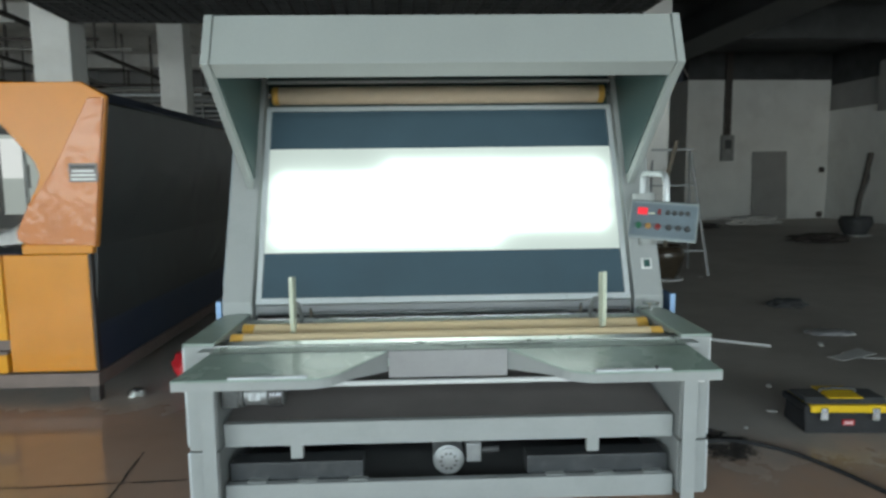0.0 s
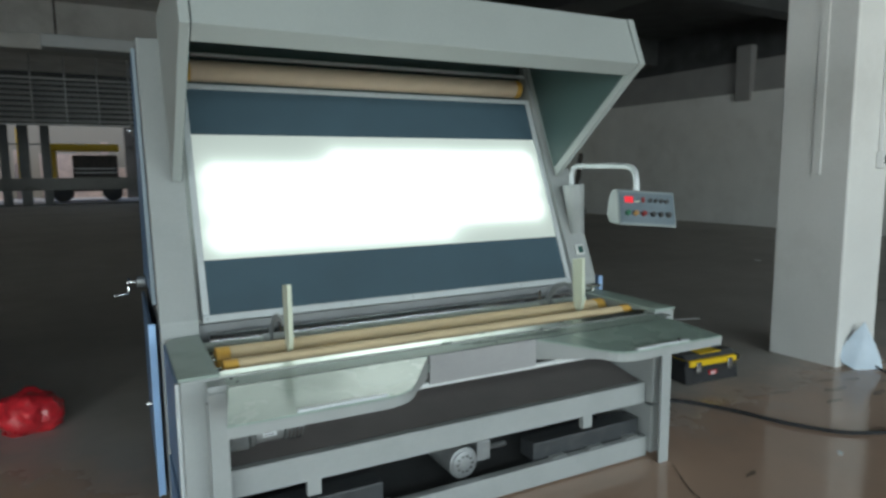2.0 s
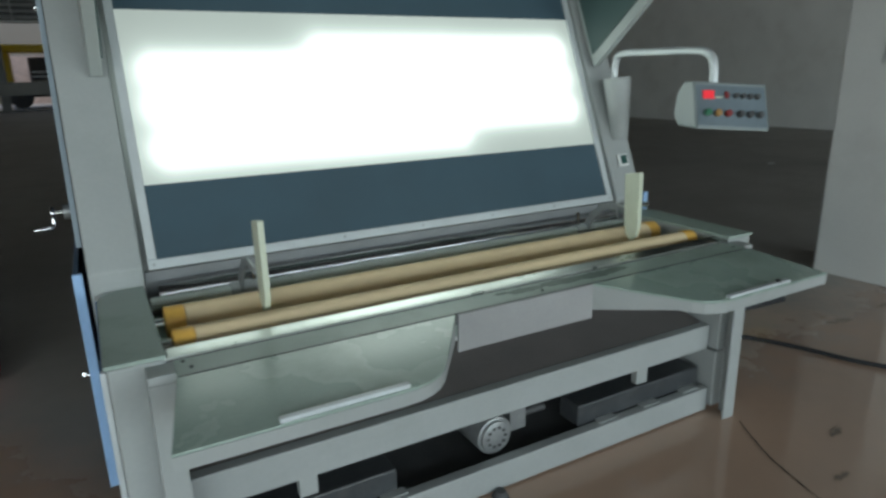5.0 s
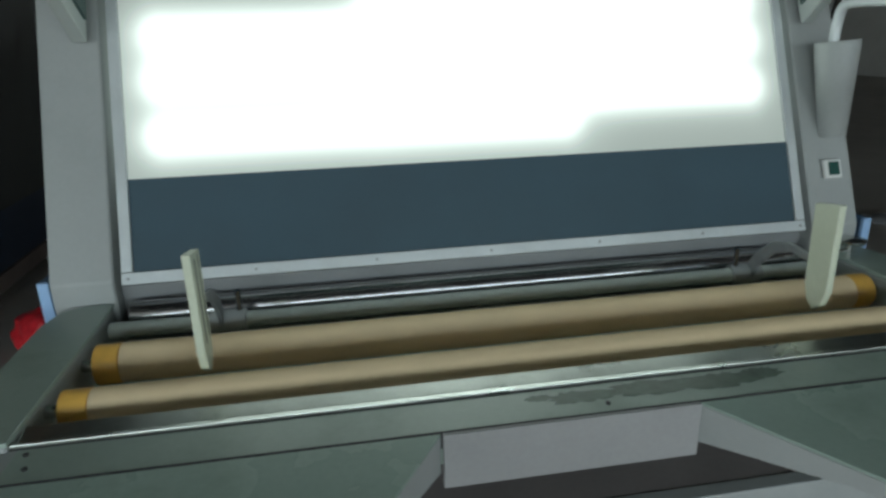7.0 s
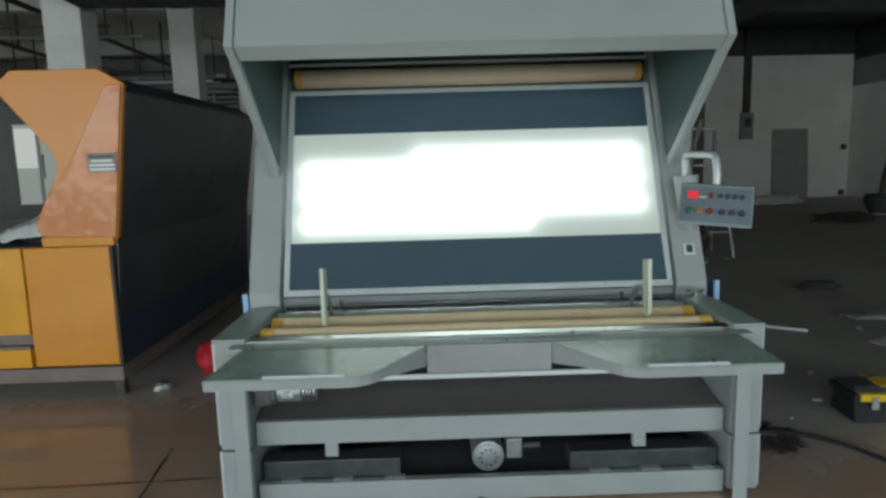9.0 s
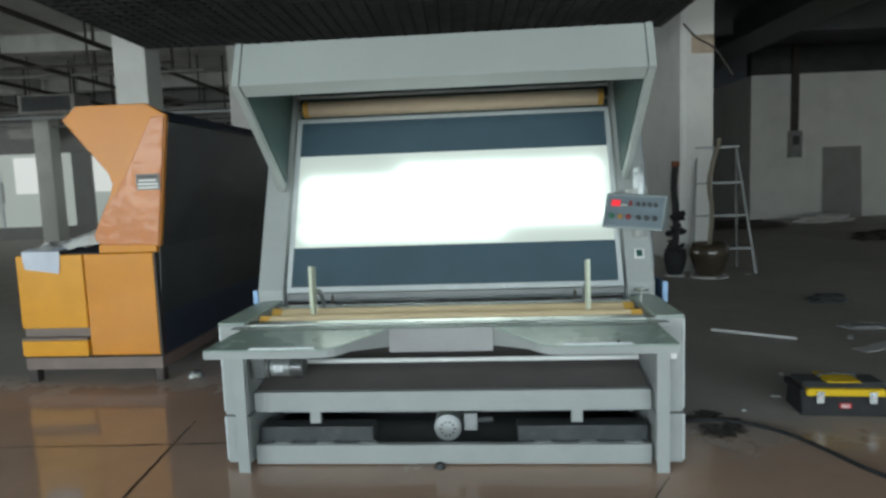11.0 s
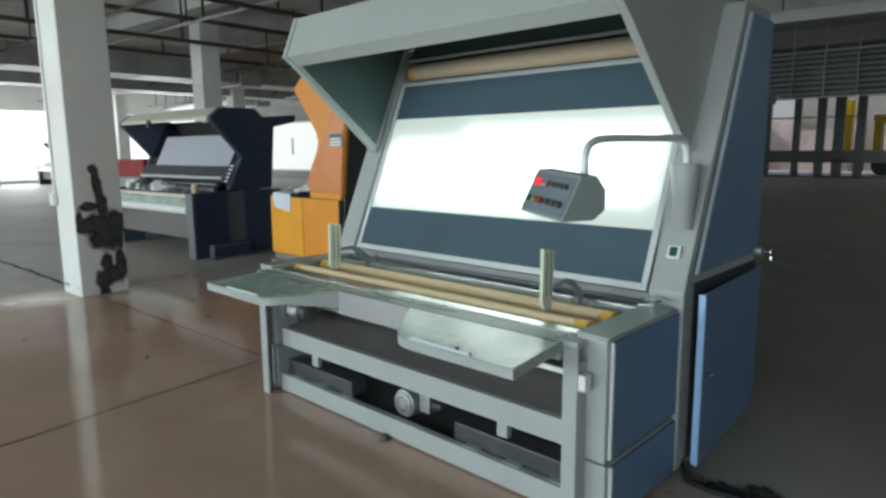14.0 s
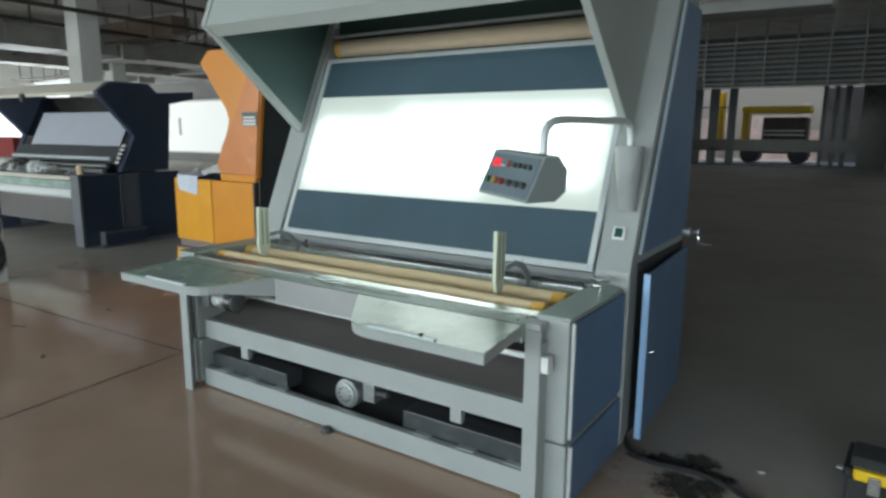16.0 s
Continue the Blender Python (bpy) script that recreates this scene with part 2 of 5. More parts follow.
def floor_blend():
    """Polished brown screed that turns into dusty grey behind the column row and to the west."""
    m = bpy.data.materials.new("hall_floor")
    m.use_nodes = True
    t = m.node_tree
    b = t.nodes["Principled BSDF"]
    co = t.nodes.new("ShaderNodeTexCoord")
    sep = t.nodes.new("ShaderNodeSeparateXYZ")
    t.links.new(co.outputs["Object"], sep.inputs[0])

    def tex(scale, detail, rough=0.6):
        n = t.nodes.new("ShaderNodeTexNoise")
        n.inputs["Scale"].default_value, n.inputs["Detail"].default_value, n.inputs["Roughness"].default_value = scale, detail, rough
        t.links.new(co.outputs["Object"], n.inputs["Vector"])
        return n.outputs["Fac"]

    def remap(v, a0, a1, b0, b1, smooth=False):
        n = t.nodes.new("ShaderNodeMapRange")
        n.interpolation_type = "SMOOTHSTEP" if smooth else "LINEAR"
        for k, x in zip(("From Min", "From Max", "To Min", "To Max"), (a0, a1, b0, b1)):
            n.inputs[k].default_value = x
        t.links.new(v, n.inputs["Value"])
        return n.outputs["Result"]

    def calc(kind, x, y):
        n = t.nodes.new("ShaderNodeMath")
        n.operation = kind
        for s, v in zip(n.inputs, (x, y)):
            if isinstance(v, (int, float)):
                s.default_value = v
            else:
                t.links.new(v, s)
        return n.outputs[0]

    def blend(fac, x, y):
        n = t.nodes.new("ShaderNodeMix")
        n.data_type = "RGBA"
        t.links.new(fac, n.inputs[0])
        for s, v in ((n.inputs[6], x), (n.inputs[7], y)):
            if isinstance(v, tuple):
                s.default_value = (*v, 1)
            else:
                t.links.new(v, s)
        return n.outputs[2]

    big, mid, fine = tex(0.5, 6), tex(2.3, 8, 0.7), tex(22, 5)
    edge = calc("SUBTRACT", sep.outputs["Y"], remap(sep.outputs["X"], -5.4, -4.2, 0.95, -0.25, True))
    dust = remap(calc("ADD", edge, calc("MULTIPLY", calc("SUBTRACT", mid, 0.5), 1.3)), -0.35, 0.45, 0.0, 1.0, True)
    dust = calc("MAXIMUM", dust, remap(calc("ADD", sep.outputs["X"], calc("MULTIPLY", calc("SUBTRACT", big, 0.5), 2.5)), -9.0, -7.9, 1.0, 0.0, True))
    stain = remap(big, 0.46, 0.68, 0.0, 0.75)
    mott = remap(mid, 0.35, 0.7, 0.0, 0.5)
    brown = blend(stain, (0.57, 0.385, 0.285), (0.39, 0.265, 0.195))
    brown = blend(mott, brown, (0.47, 0.345, 0.27))
    grey = blend(stain, (0.46, 0.427, 0.388), (0.315, 0.288, 0.26))
    grey = blend(mott, grey, (0.355, 0.324, 0.29))
    t.links.new(blend(dust, brown, grey), b.inputs["Base Color"])
    t.links.new(calc("ADD", remap(dust, 0, 1, 0.05, 0.52), remap(mid, 0.3, 0.7, 0.0, 0.12)), b.inputs["Roughness"])
    bp = t.nodes.new("ShaderNodeBump")
    bp.inputs["Strength"].default_value, bp.inputs["Distance"].default_value = 0.02, 0.002
    t.links.new(fine, bp.inputs["Height"])
    t.links.new(bp.outputs["Normal"], b.inputs["Normal"])
    return m


HALLFLOOR = floor_blend()


# ---- builders ----
def thing(name, loc=(0, 0, 0), turn=0.0, label="", category="", group="", kind=""):
    ob = new(name)
    ob.empty_display_size = 0.1
    ob.matrix_basis = pose(*loc, 0, 0, turn)
    return tagged(ob, label, category, group, kind)


def part(name, bm, material, parent=None, label="", smooth=False, world=None):
    """One mesh object from a bmesh, under its thing; coordinates are the world's when the thing is given in world."""
    if world is not None:
        bm.transform(world.inverted())
    me = bpy.data.meshes.new(name)
    bmesh.ops.recalc_face_normals(bm, faces=bm.faces)
    bm.to_mesh(me)
    bm.free()
    me.materials.append(material)
    if smooth:
        me.shade_smooth()
        me.set_sharp_from_angle(angle=radians(40))
    ob = new(name, me)
    ob.parent = parent
    return tagged(ob, label)


def box(x0, x1, y0, y1, z0, z1, bevel=0.004, bm=None):
    own = bmesh.new()
    bmesh.ops.create_cube(own, size=1, matrix=Matrix.LocRotScale(((x0 + x1) / 2, (y0 + y1) / 2, (z0 + z1) / 2), None, (abs(x1 - x0), abs(y1 - y0), abs(z1 - z0))))
    if bevel:
        bmesh.ops.bevel(own, geom=own.edges[:], offset=bevel, segments=2, profile=0.5, affect="EDGES")
    return join(bm, own)


def join(bm, own):
    if bm is None:
        return own
    me = bpy.data.meshes.new("tmp")
    own.to_mesh(me)
    own.free()
    bm.from_mesh(me)
    bpy.data.meshes.remove(me)
    return bm


def prism(points, axis, a0, a1, bevel=0.004, bm=None):
    """A flat outline pushed along an axis: points are (y, z) for x, (x, z) for y, (x, y) for z."""
    own = bmesh.new()
    put = {"x": lambda p, a: (a, p[0], p[1]), "y": lambda p, a: (p[0], a, p[1]), "z": lambda p, a: (p[0], p[1], a)}[axis]
    v0 = [own.verts.new(put(p, a0)) for p in points]
    v1 = [own.verts.new(put(p, a1)) for p in points]
    own.faces.new(v0)
    own.faces.new(v1[::-1])
    n = len(points)
    for i in range(n):
        own.faces.new((v0[i], v1[i], v1[(i + 1) % n], v0[(i + 1) % n]))
    bmesh.ops.recalc_face_normals(own, faces=own.faces)
    if bevel:
        bmesh.ops.bevel(own, geom=own.edges[:], offset=bevel, segments=2, profile=0.5, affect="EDGES")
    return join(bm, own)


def rod(a, b, r, r2=None, seg=24, bevel=0.0, bm=None):
    a, b = Vector(a), Vector(b)
    own = bmesh.new()
    bmesh.ops.create_cone(own, cap_ends=True, segments=seg, radius1=r, radius2=r if r2 is None else r2, depth=(b - a).length,
                          matrix=Matrix.Translation((a + b) / 2) @ (b - a).to_track_quat("Z", "Y").to_matrix().to_4x4())
    if bevel:
        caps = [e for e in own.edges if sum(len(f.verts) > 4 for f in e.link_faces) == 1]
        bmesh.ops.bevel(own, geom=caps, offset=bevel, segments=2, profile=0.5, affect="EDGES")
    return join(bm, own)


def tube(points, r, seg=10, bm=None):
    """A round bar along a line of points."""
    pts = [Vector(p) for p in points]
    own = bmesh.new()
    rings, up = [], Vector((0.13, 0.2, 1)).normalized()
    for i, p in enumerate(pts):
        d = (pts[min(i + 1, len(pts) - 1)] - pts[max(i - 1, 0)]).normalized()
        s = d.cross(up)
        if s.length < 0.05:
            s = d.cross(Vector((1, 0, 0)))
        s.normalize()
        u = s.cross(d)
        rings.append([own.verts.new(p + r * (math.cos(2 * math.pi * k / seg) * s + math.sin(2 * math.pi * k / seg) * u)) for k in range(seg)])
    for r0, r1 in zip(rings, rings[1:]):
        for k in range(seg):
            own.faces.new((r0[k], r0[(k + 1) % seg], r1[(k + 1) % seg], r1[k]))
    own.faces.new(rings[0][::-1])
    own.faces.new(rings[-1])
    return join(bm, own)


def curve(points, steps=8):
    """A smooth line through a few points."""
    p = [Vector(q) for q in points]
    p = [2 * p[0] - p[1]] + p + [2 * p[-1] - p[-2]]
    out = []
    for i in range(1, len(p) - 2):
        for k in range(steps):
            t = k / steps
            out.append(0.5 * (2 * p[i] + (p[i + 1] - p[i - 1]) * t + (2 * p[i - 1] - 5 * p[i] + 4 * p[i + 1] - p[i + 2]) * t * t + (3 * p[i] - p[i - 1] - 3 * p[i + 1] + p[i + 2]) * t ** 3))
    return out + [p[-2]]


def structure(name, bm, material, m=None, label="", category="", smooth=False):
    ob = part(name, bm, material, smooth=smooth)
    if m is not None:
        ob.matrix_basis = m
    return tagged(ob, label or name.replace("_", " "), category, "", "structure")


# ---- the hall; u runs along the column rows, v across them ----
HALL = pose(3.52, 3.15, 0, 0, 0, 2.7)
structure("floor", box(-37, 9.6, -13, 33, -0.3, 0, 0), HALLFLOOR, HALL, "polished brown floor turning dusty grey behind the columns", "floor")

# walls
structure("wall_east", box(9.3, 9.6, -13, 16, 0, 3.2, 0), PLASTER, HALL, "long white plastered wall", "wall")
structure("wall_east_upper", box(9.35, 9.6, -13, 16, 3.2, 3.95, 0), GREYWALL, HALL, "grey unpainted band above the white wall", "wall")
# top band in the same dark colour as the ceiling
structure("wall_east_top", box(9.4, 9.6, -13, 16, 3.95, 4.9, 0), BLACK_AND_UNLIT, HALL, "dark top of the wall", "wall")
for v in (-6.5, -0.7, 7.3, 13.0):
    structure("pier_east", box(9.2, 9.45, v - 0.2, v + 0.2, 3.0, 4.3, 0.01), GREYWALL, HALL, "grey plastered pier head on the wall", "pier")
structure("wall_recess_top", box(4.9, 9.3, 15.22, 15.5, 4.1, 4.9, 0), BLACK_AND_UNLIT, HALL, "dark band over the partition", "wall")
structure("wall_recess_back", box(5.1, 9.3, 15.2, 15.5, 0, 4.1, 0), PLASTER, HALL, "white partition wall at the back of the dark bay", "wall")
structure("wall_recess_side", box(4.9, 5.1, 15.2, 24, 0, 4.1, 0), PLASTER, HALL, "shaded side of the partition wall", "wall")
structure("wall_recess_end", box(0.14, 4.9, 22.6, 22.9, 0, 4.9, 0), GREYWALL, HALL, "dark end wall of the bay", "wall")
structure("wall_inner", box(-0.06, 0.14, 6.1, 22.6, 0, 3.95, 0), PLASTER, HALL, "long plastered wall behind the second column", "wall")
# solid strip whose dark colour stands in for the shade of an opening
structure("wall_inner_upper", box(-0.04, 0.12, 6.1, 22.6, 3.95, 4.9, 0), BLACK_AND_UNLIT, HALL, "dark strip coloured as the unlit opening above the inner wall", "wall")
structure("wall_south_low", box(-37, 9.6, -12.3, -12, 0, 0.9, 0), PLASTER, HALL, "low white wall under the windows", "wall")
structure("wall_south_high", box(-37, 9.6, -12.3, -12, 3.8, 4.9, 0), PLASTER, HALL, "white wall over the windows", "wall")

# ceilings
structure("ceiling", box(-37, -8.0, -13, 33, 4.9, 5.1, 0), CONCRETE, HALL, "raw concrete slab ceiling", "ceiling")
structure("ceiling_north", box(-8.0, 0.2, 9.5, 33, 4.9, 5.1, 0), CONCRETE, HALL, "raw concrete slab ceiling", "ceiling")
# these two slabs are dark partly because being unlit is put into their colour
structure("ceiling_recess", box(0.2, 9.6, 9.5, 33, 4.9, 5.1, 0), BLACK_AND_UNLIT, HALL, "dark ceiling of the dark bay, coloured as unlit", "ceiling")
structure("ceiling_dark", box(-8.0, 9.6, -13, 9.5, 4.9, 5.1, 0), BLACK_AND_UNLIT, HALL, "dark ceiling over the machine bay, coloured as unlit", "ceiling")


def column(u, v, w, kind_label):
    ob = structure("column", box(-w / 2, w / 2, -w / 2, w / 2, 0, 4.9, 0.012), PLASTER, HALL @ Matrix.Translation((u, v, 0)), kind_label, "column")
    ob["group"] = "hall columns"
    return ob


columns = {}
for u, v, w in [(-0.11, -0.01, 0.5), (-8.285, -0.015, 0.45), (-0.12, 5.85, 0.46), (-7.83, 5.3, 0.44), (-8.1, 10.5, 0.5), (-8.1, 15.8, 0.5), (-8.1, 21, 0.5)] + [
        (-16.1 - 8.05 * i + (1.1 if (i, j) == (0, 2) else 0), 5.3 * j, 0.5) for i in range(3) for j in range(-1, 4)]:
    if (round(u, 1), round(v, 1)) == (-16.1, 5.3):
        u, v = -16.5, 6.05
    if (round(u, 1), round(v, 1)) in ((-24.2, 10.6), (-24.1, 10.6)):
        v = 11.6
    if (round(u, 1), round(v, 1)) in ((-24.2, 15.9), (-24.1, 15.9)):
        continue
    columns[round(u, 2), round(v, 2)] = column(u, v, w, "square white plastered concrete column")

# beams
for j in range(-1, 6):
    structure("beam", box(-37, -8.0, 5.3 * j - 0.18, 5.3 * j + 0.18, 4.52, 4.9, 0.01), CONCRETE, HALL, "raw concrete ceiling beam", "beam")
for i in range(4):
    structure("beam", box(-8.1 - 8.05 * i - 0.2, -8.1 - 8.05 * i + 0.2, -13, 33, 4.47, 4.9, 0.01), CONCRETE, HALL, "raw concrete main beam", "beam")


# ---- the fabric inspection machine ----
MX = pose(0, 3.0, 0)
machine = thing("fabric_inspection_machine", (0, 3.0, 0), 0, "grey and blue fabric inspection machine with a lit viewing screen", "machine")
SLANT = pose(0, 3.085, 0.80, -22.64, 0, 0)


def mpart(name, bm, material, label="", smooth=False, parent=None, slanted=False):
    if slanted:
        bm.transform(SLANT)
    return part(name, bm, material, parent or machine, label, smooth, MX)


# viewing screen
screen = thing("screen")
screen.parent = machine
mpart("frame_bar", box(-0.972, 0.972, -0.014, 0, -0.019, 0.012, 0.002), ALU, "", False, screen, True)
mpart("frame_bar", box(-0.972, 0.972, -0.014, 0, 1.081, 1.105, 0.002), ALU, "", False, screen, True)
for x in (-0.972, 0.944):
    mpart("frame_bar", box(x, x + 0.028, -0.013, 0, 0.013, 1.08, 0.002), ALU, "", False, screen, True)
mpart("black_panel", box(-0.943, 0.943, -0.006, 0, 0.013, 0.254, 0), DARK, "black cloth panel below the light", False, screen, True)
mpart("black_panel", box(-0.943, 0.943, -0.006, 0, 0.852, 1.08, 0), DARK, "black cloth panel above the light", False, screen, True)
lit = part("light_panel", box(-0.943, 0.943, -0.004, 0, 0, 0.596, 0), LIT, screen, "glowing white diffuser over fluorescent tubes")
lit.matrix_basis = MX.inverted() @ SLANT @ Matrix.Translation((0, 0, 0.255))
for k in range(7):
    for s in (-0.004, 1.093):
        x = -0.955 + k * 0.318
        mpart("screw", rod((x, -0.017, s), (x, -0.0125, s), 0.0035, seg=8), CAST, "", False, screen, True)

# body between the cheeks
mpart("body", prism([(3.14, 0.79), (3.58, 1.83), (3.93, 1.83), (3.93, 0.1), (3.25, 0.1), (3.14, 0.5)], "x", -0.985, 0.985, 0.004), GREY)


def cheek(side):
    """One tall side cheek with its blue panels."""
    x0, x1 = 0.988 * side, 1.14 * side
    ob = mpart("cheek", prism([(3.06, 0.02), (3.06, 0.80), (3.585, 2.03), (3.92, 2.03), (3.94, 2.0), (3.94, 0.02)], "x", x0, x1, 0.006), GREY, "grey sheet-steel cheek")
    mpart("upper_panel", prism([(3.172, 0.87), (3.642, 1.985), (3.925, 1.985), (3.925, 0.87)], "x", x1 + 0.001 * side, x1 + 0.016 * side, 0.003), BLUE, "blue upper side panel", False, ob)
    mpart("panel_edge", prism([(3.147, 0.87), (3.170, 0.87), (3.640, 1.985), (3.617, 1.985)], "x", x1 + 0.001 * side, x1 + 0.019 * side, 0.002), LIP, "grey-blue folded edge", False, ob)
    # black plate and groove strip paint the shade inside the cheek
    mpart("cavity_shade_plate", box(x1 + 0.001 * side, x1 + 0.005 * side, 3.15, 3.93, 0.04, 0.83, 0), BLACK, "black plate standing in for the shaded cavity behind the door", False, ob)
    mpart("edge_groove", prism([(3.136, 0.87), (3.146, 0.87), (3.616, 1.985), (3.606, 1.985)], "x", x1 + 0.0005 * side, x1 + 0.004 * side, 0), BLACK, "", False, ob)
    mpart("rear_bracket", box(x1 - 0.03 * side, x1 + 0.03 * side, 3.941, 4.00, 1.60, 1.66, 0.006), BLACK, "black rear bracket", False, ob)
    mpart("bracket_bolt", rod((x1 + 0.031 * side, 3.97, 1.63), (x1 + 0.045 * side, 3.97, 1.63), 0.012, seg=10), CHROME, "", True, ob)
    turn = Matrix.Translation((1.158 * side, 3.935, 0)) @ pose(0, 0, 0, 0, 0, 3.0 if side > 0 else -0.6)
    d = box(0, 0.014 * side, -0.83, 0, 0.06, 0.80, 0.003)
    d.transform(turn)
    door = mpart("side_door", d, BLUE, "blue side door standing slightly ajar" if side > 0 else "blue side door, shut")
    d = box(-0.012 * side, 0.016 * side, -0.845, -0.831, 0.06, 0.80, 0.002)
    d.transform(turn)
    mpart("door_edge", d, BLUE_LIP, "pale blue folded door edge", False, door)
    d = rod((0.012 * side, -0.79, 0.45), (0.035 * side, -0.79, 0.45), 0.008, seg=10)
    rod((0.034 * side, -0.795, 0.455), (0.034 * side, -0.75, 0.44), 0.005, seg=8, bm=d)
    d.transform(turn)
    mpart("latch", d, CHROME, "small chrome latch", True, door)


cheek(-1)
cheek(1)

# hood
hood = mpart("hood", prism([(2.706, 1.868), (2.632, 1.916), (2.722, 2.136), (3.64, 2.136), (3.64, 2.124), (2.730, 2.124), (2.647, 1.920), (2.712, 1.878)], "x", -1.003, 1.003, 0.002), HOOD, "light grey sheet-steel hood")
# inner faces of the hood are coloured darker than its outside
mpart("hood_inside", prism([(2.668, 1.925), (2.738, 2.120), (3.60, 2.120), (3.60, 2.114), (2.744, 2.114), (2.675, 1.925)], "x", -1.0, 1.0, 0), TEAL, "dark green inside of the hood", False, hood)
for side in (-1, 1):
    out = [(2.700, 1.862), (2.628, 1.914), (2.718, 2.139), (3.63, 2.139), (3.63, 2.11), (3.275, 1.375)]
    wing = mpart("hood_side", prism(out, "x", 1.008 * side, 1.044 * side, 0.003), HOOD, "triangular grey hood side plate", False, hood)
    mpart("side_inside", prism([(2.722, 1.885), (2.672, 1.922), (2.742, 2.108), (3.57, 2.108), (3.28, 1.43)], "x", 1.0 * side, 1.007 * side, 0), TEAL, "dark green inner face", False, wing)

# top roller and its rail
top_roller = mpart("top_roller", rod((-0.915, 3.575, 1.895), (0.915, 3.575, 1.895), 0.05, seg=32, bevel=0.004), CORKTOP, "tan cork-covered roller", True)
for side in (-1, 1):
    mpart("roller_tape", rod((0.916 * side, 3.575, 1.895), (0.950 * side, 3.575, 1.895), 0.051, seg=32, bevel=0.004), TAPE, "amber tape round the roller end", True, top_roller)
    mpart("axle", rod((0.951 * side, 3.575, 1.895), (0.985 * side, 3.575, 1.895), 0.015), STEEL, "", True, top_roller)
mpart("top_rail", box(-0.985, 0.985, 3.56, 3.60, 1.962, 1.978, 0.003), ALU, "pale rail above the roller")
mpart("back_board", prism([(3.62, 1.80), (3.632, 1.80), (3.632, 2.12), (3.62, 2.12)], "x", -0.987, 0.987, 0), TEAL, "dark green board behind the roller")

# roller bed
mpart("bed_floor", box(-0.998, 0.998, 2.535, 3.095, 0.615, 0.627, 0), GREEN, "dark trough under the rollers")
mpart("bed_back", box(-0.985, 0.985, 3.10, 3.12, 0.61, 0.772, 0.002), CHANNEL, "dark board under the screen")
for name, y, z, r, xe in (("rear_roller", 2.816, 0.697, 0.045, 0.965), ("front_roller", 2.622, 0.705, 0.039, 0.965)):
    ro = mpart(name, rod((-xe + 0.055, y, z), (xe - 0.055, y, z), r, seg=32), CORK, "tan cork-covered feed roller", True)
    for side in (-1, 1):
        mpart("roller_tape", rod(((xe - 0.054) * side, y, z), (xe * side, y, z), r + 0.001, seg=32, bevel=0.003), TAPE, "amber tape round the roller end", True, ro)
        mpart("axle", rod((xe * side, y, z), (0.998 * side, y, z), 0.014), STEEL, "", True, ro)
mpart("steel_shaft", rod((-0.955, 3.052, 0.708), (0.955, 3.052, 0.710), 0.036, seg=28, bevel=0.003), SHAFT, "polished dark steel shaft", True)
mpart("guide_rail", rod((-0.985, 2.972, 0.706), (0.985, 2.972, 0.706), 0.020, seg=20), RAILGREY, "green-grey guide rail", True)


# darker cream for the strips that mark the guide's grooves
GROOVE = surface("dark_groove_cream", (0.20, 0.21, 0.17), 0.6, vary=0.2)


def guide(x, side):
    g = mpart("fabric_guide", prism([(2.655, 0.78), (2.668, 0.740), (2.692, 0.722), (2.714, 0.740), (2.728, 0.78), (2.738, 0.978), (2.660, 0.992)], "x", x - 0.009, x + 0.009, 0.003), CREAM, "upright cream nylon fabric guide")
    mpart("guide_arm", prism([(2.726, 0.822), (2.81, 0.828), (2.872, 0.803), (2.925, 0.75), (2.952, 0.69), (2.982, 0.69), (2.975, 0.735), (2.94, 0.785), (2.885, 0.832), (2.82, 0.850), (2.726, 0.844)], "x", x - 0.006 - 0.012 * side, x + 0.004 - 0.012 * side, 0.002), CAST, "thin curved grey arm", False, g)
    for y in (2.682, 2.712):
        mpart("groove", box(x + 0.0086, x + 0.0098, y - 0.004, y + 0.004, 0.79, 0.975, 0), GROOVE, "dark vertical groove", False, g)
    mpart("clamp", rod((x - 0.045, 2.972, 0.706), (x + 0.045, 2.972, 0.706), 0.028, seg=20, bevel=0.003), GREY, "grey clamp collar", True, g)
    mpart("thumb_screw", rod((x + 0.03 * side, 2.972, 0.73), (x + 0.03 * side, 2.972, 0.785), 0.007, seg=10), GUNMETAL, "", True, g)


guide(-0.705, 1)
guide(0.715, -1)

# end boxes beside the rollers
for side in (-1, 1):
    e = mpart("end_box", box(0.998 * side, 1.122 * side, 2.470, 3.055, 0.272, 0.733, 0.006), GREY, "grey end box")
    mpart("end_box_lower", box(0.998 * side, 1.124 * side, 2.475, 3.055, 0.02, 0.262, 0.006), GREY, "grey lower end box", False, e)
    mpart("ledge", prism([(0.995 * side, 2.468), (1.128 * side, 2.468), (1.128 * side, 2.95), (1.11 * side, 3.03), (1.06 * side, 3.056), (0.995 * side, 3.056)], "z", 0.734, 0.744, 0.002), SATIN, "green-grey top ledge", False, e)
    mpart("side_panel", box(1.123 * side, 1.133 * side, 2.505, 3.045, 0.285, 0.722, 0.003), BLUE, "blue side panel", False, e)
    mpart("panel_edge", box(1.123 * side, 1.136 * side, 2.490, 2.504, 0.285, 0.722, 0.002), ALU, "pale panel edge", False, e)
    mpart("side_panel", box(1.125 * side, 1.138 * side, 2.51, 3.045, 0.025, 0.255, 0.003), BLUE, "blue lower side panel", False, e)
    mpart("panel_edge", box(1.125 * side, 1.140 * side, 2.495, 2.509, 0.025, 0.255, 0.002), ALU, "pale panel edge", False, e)

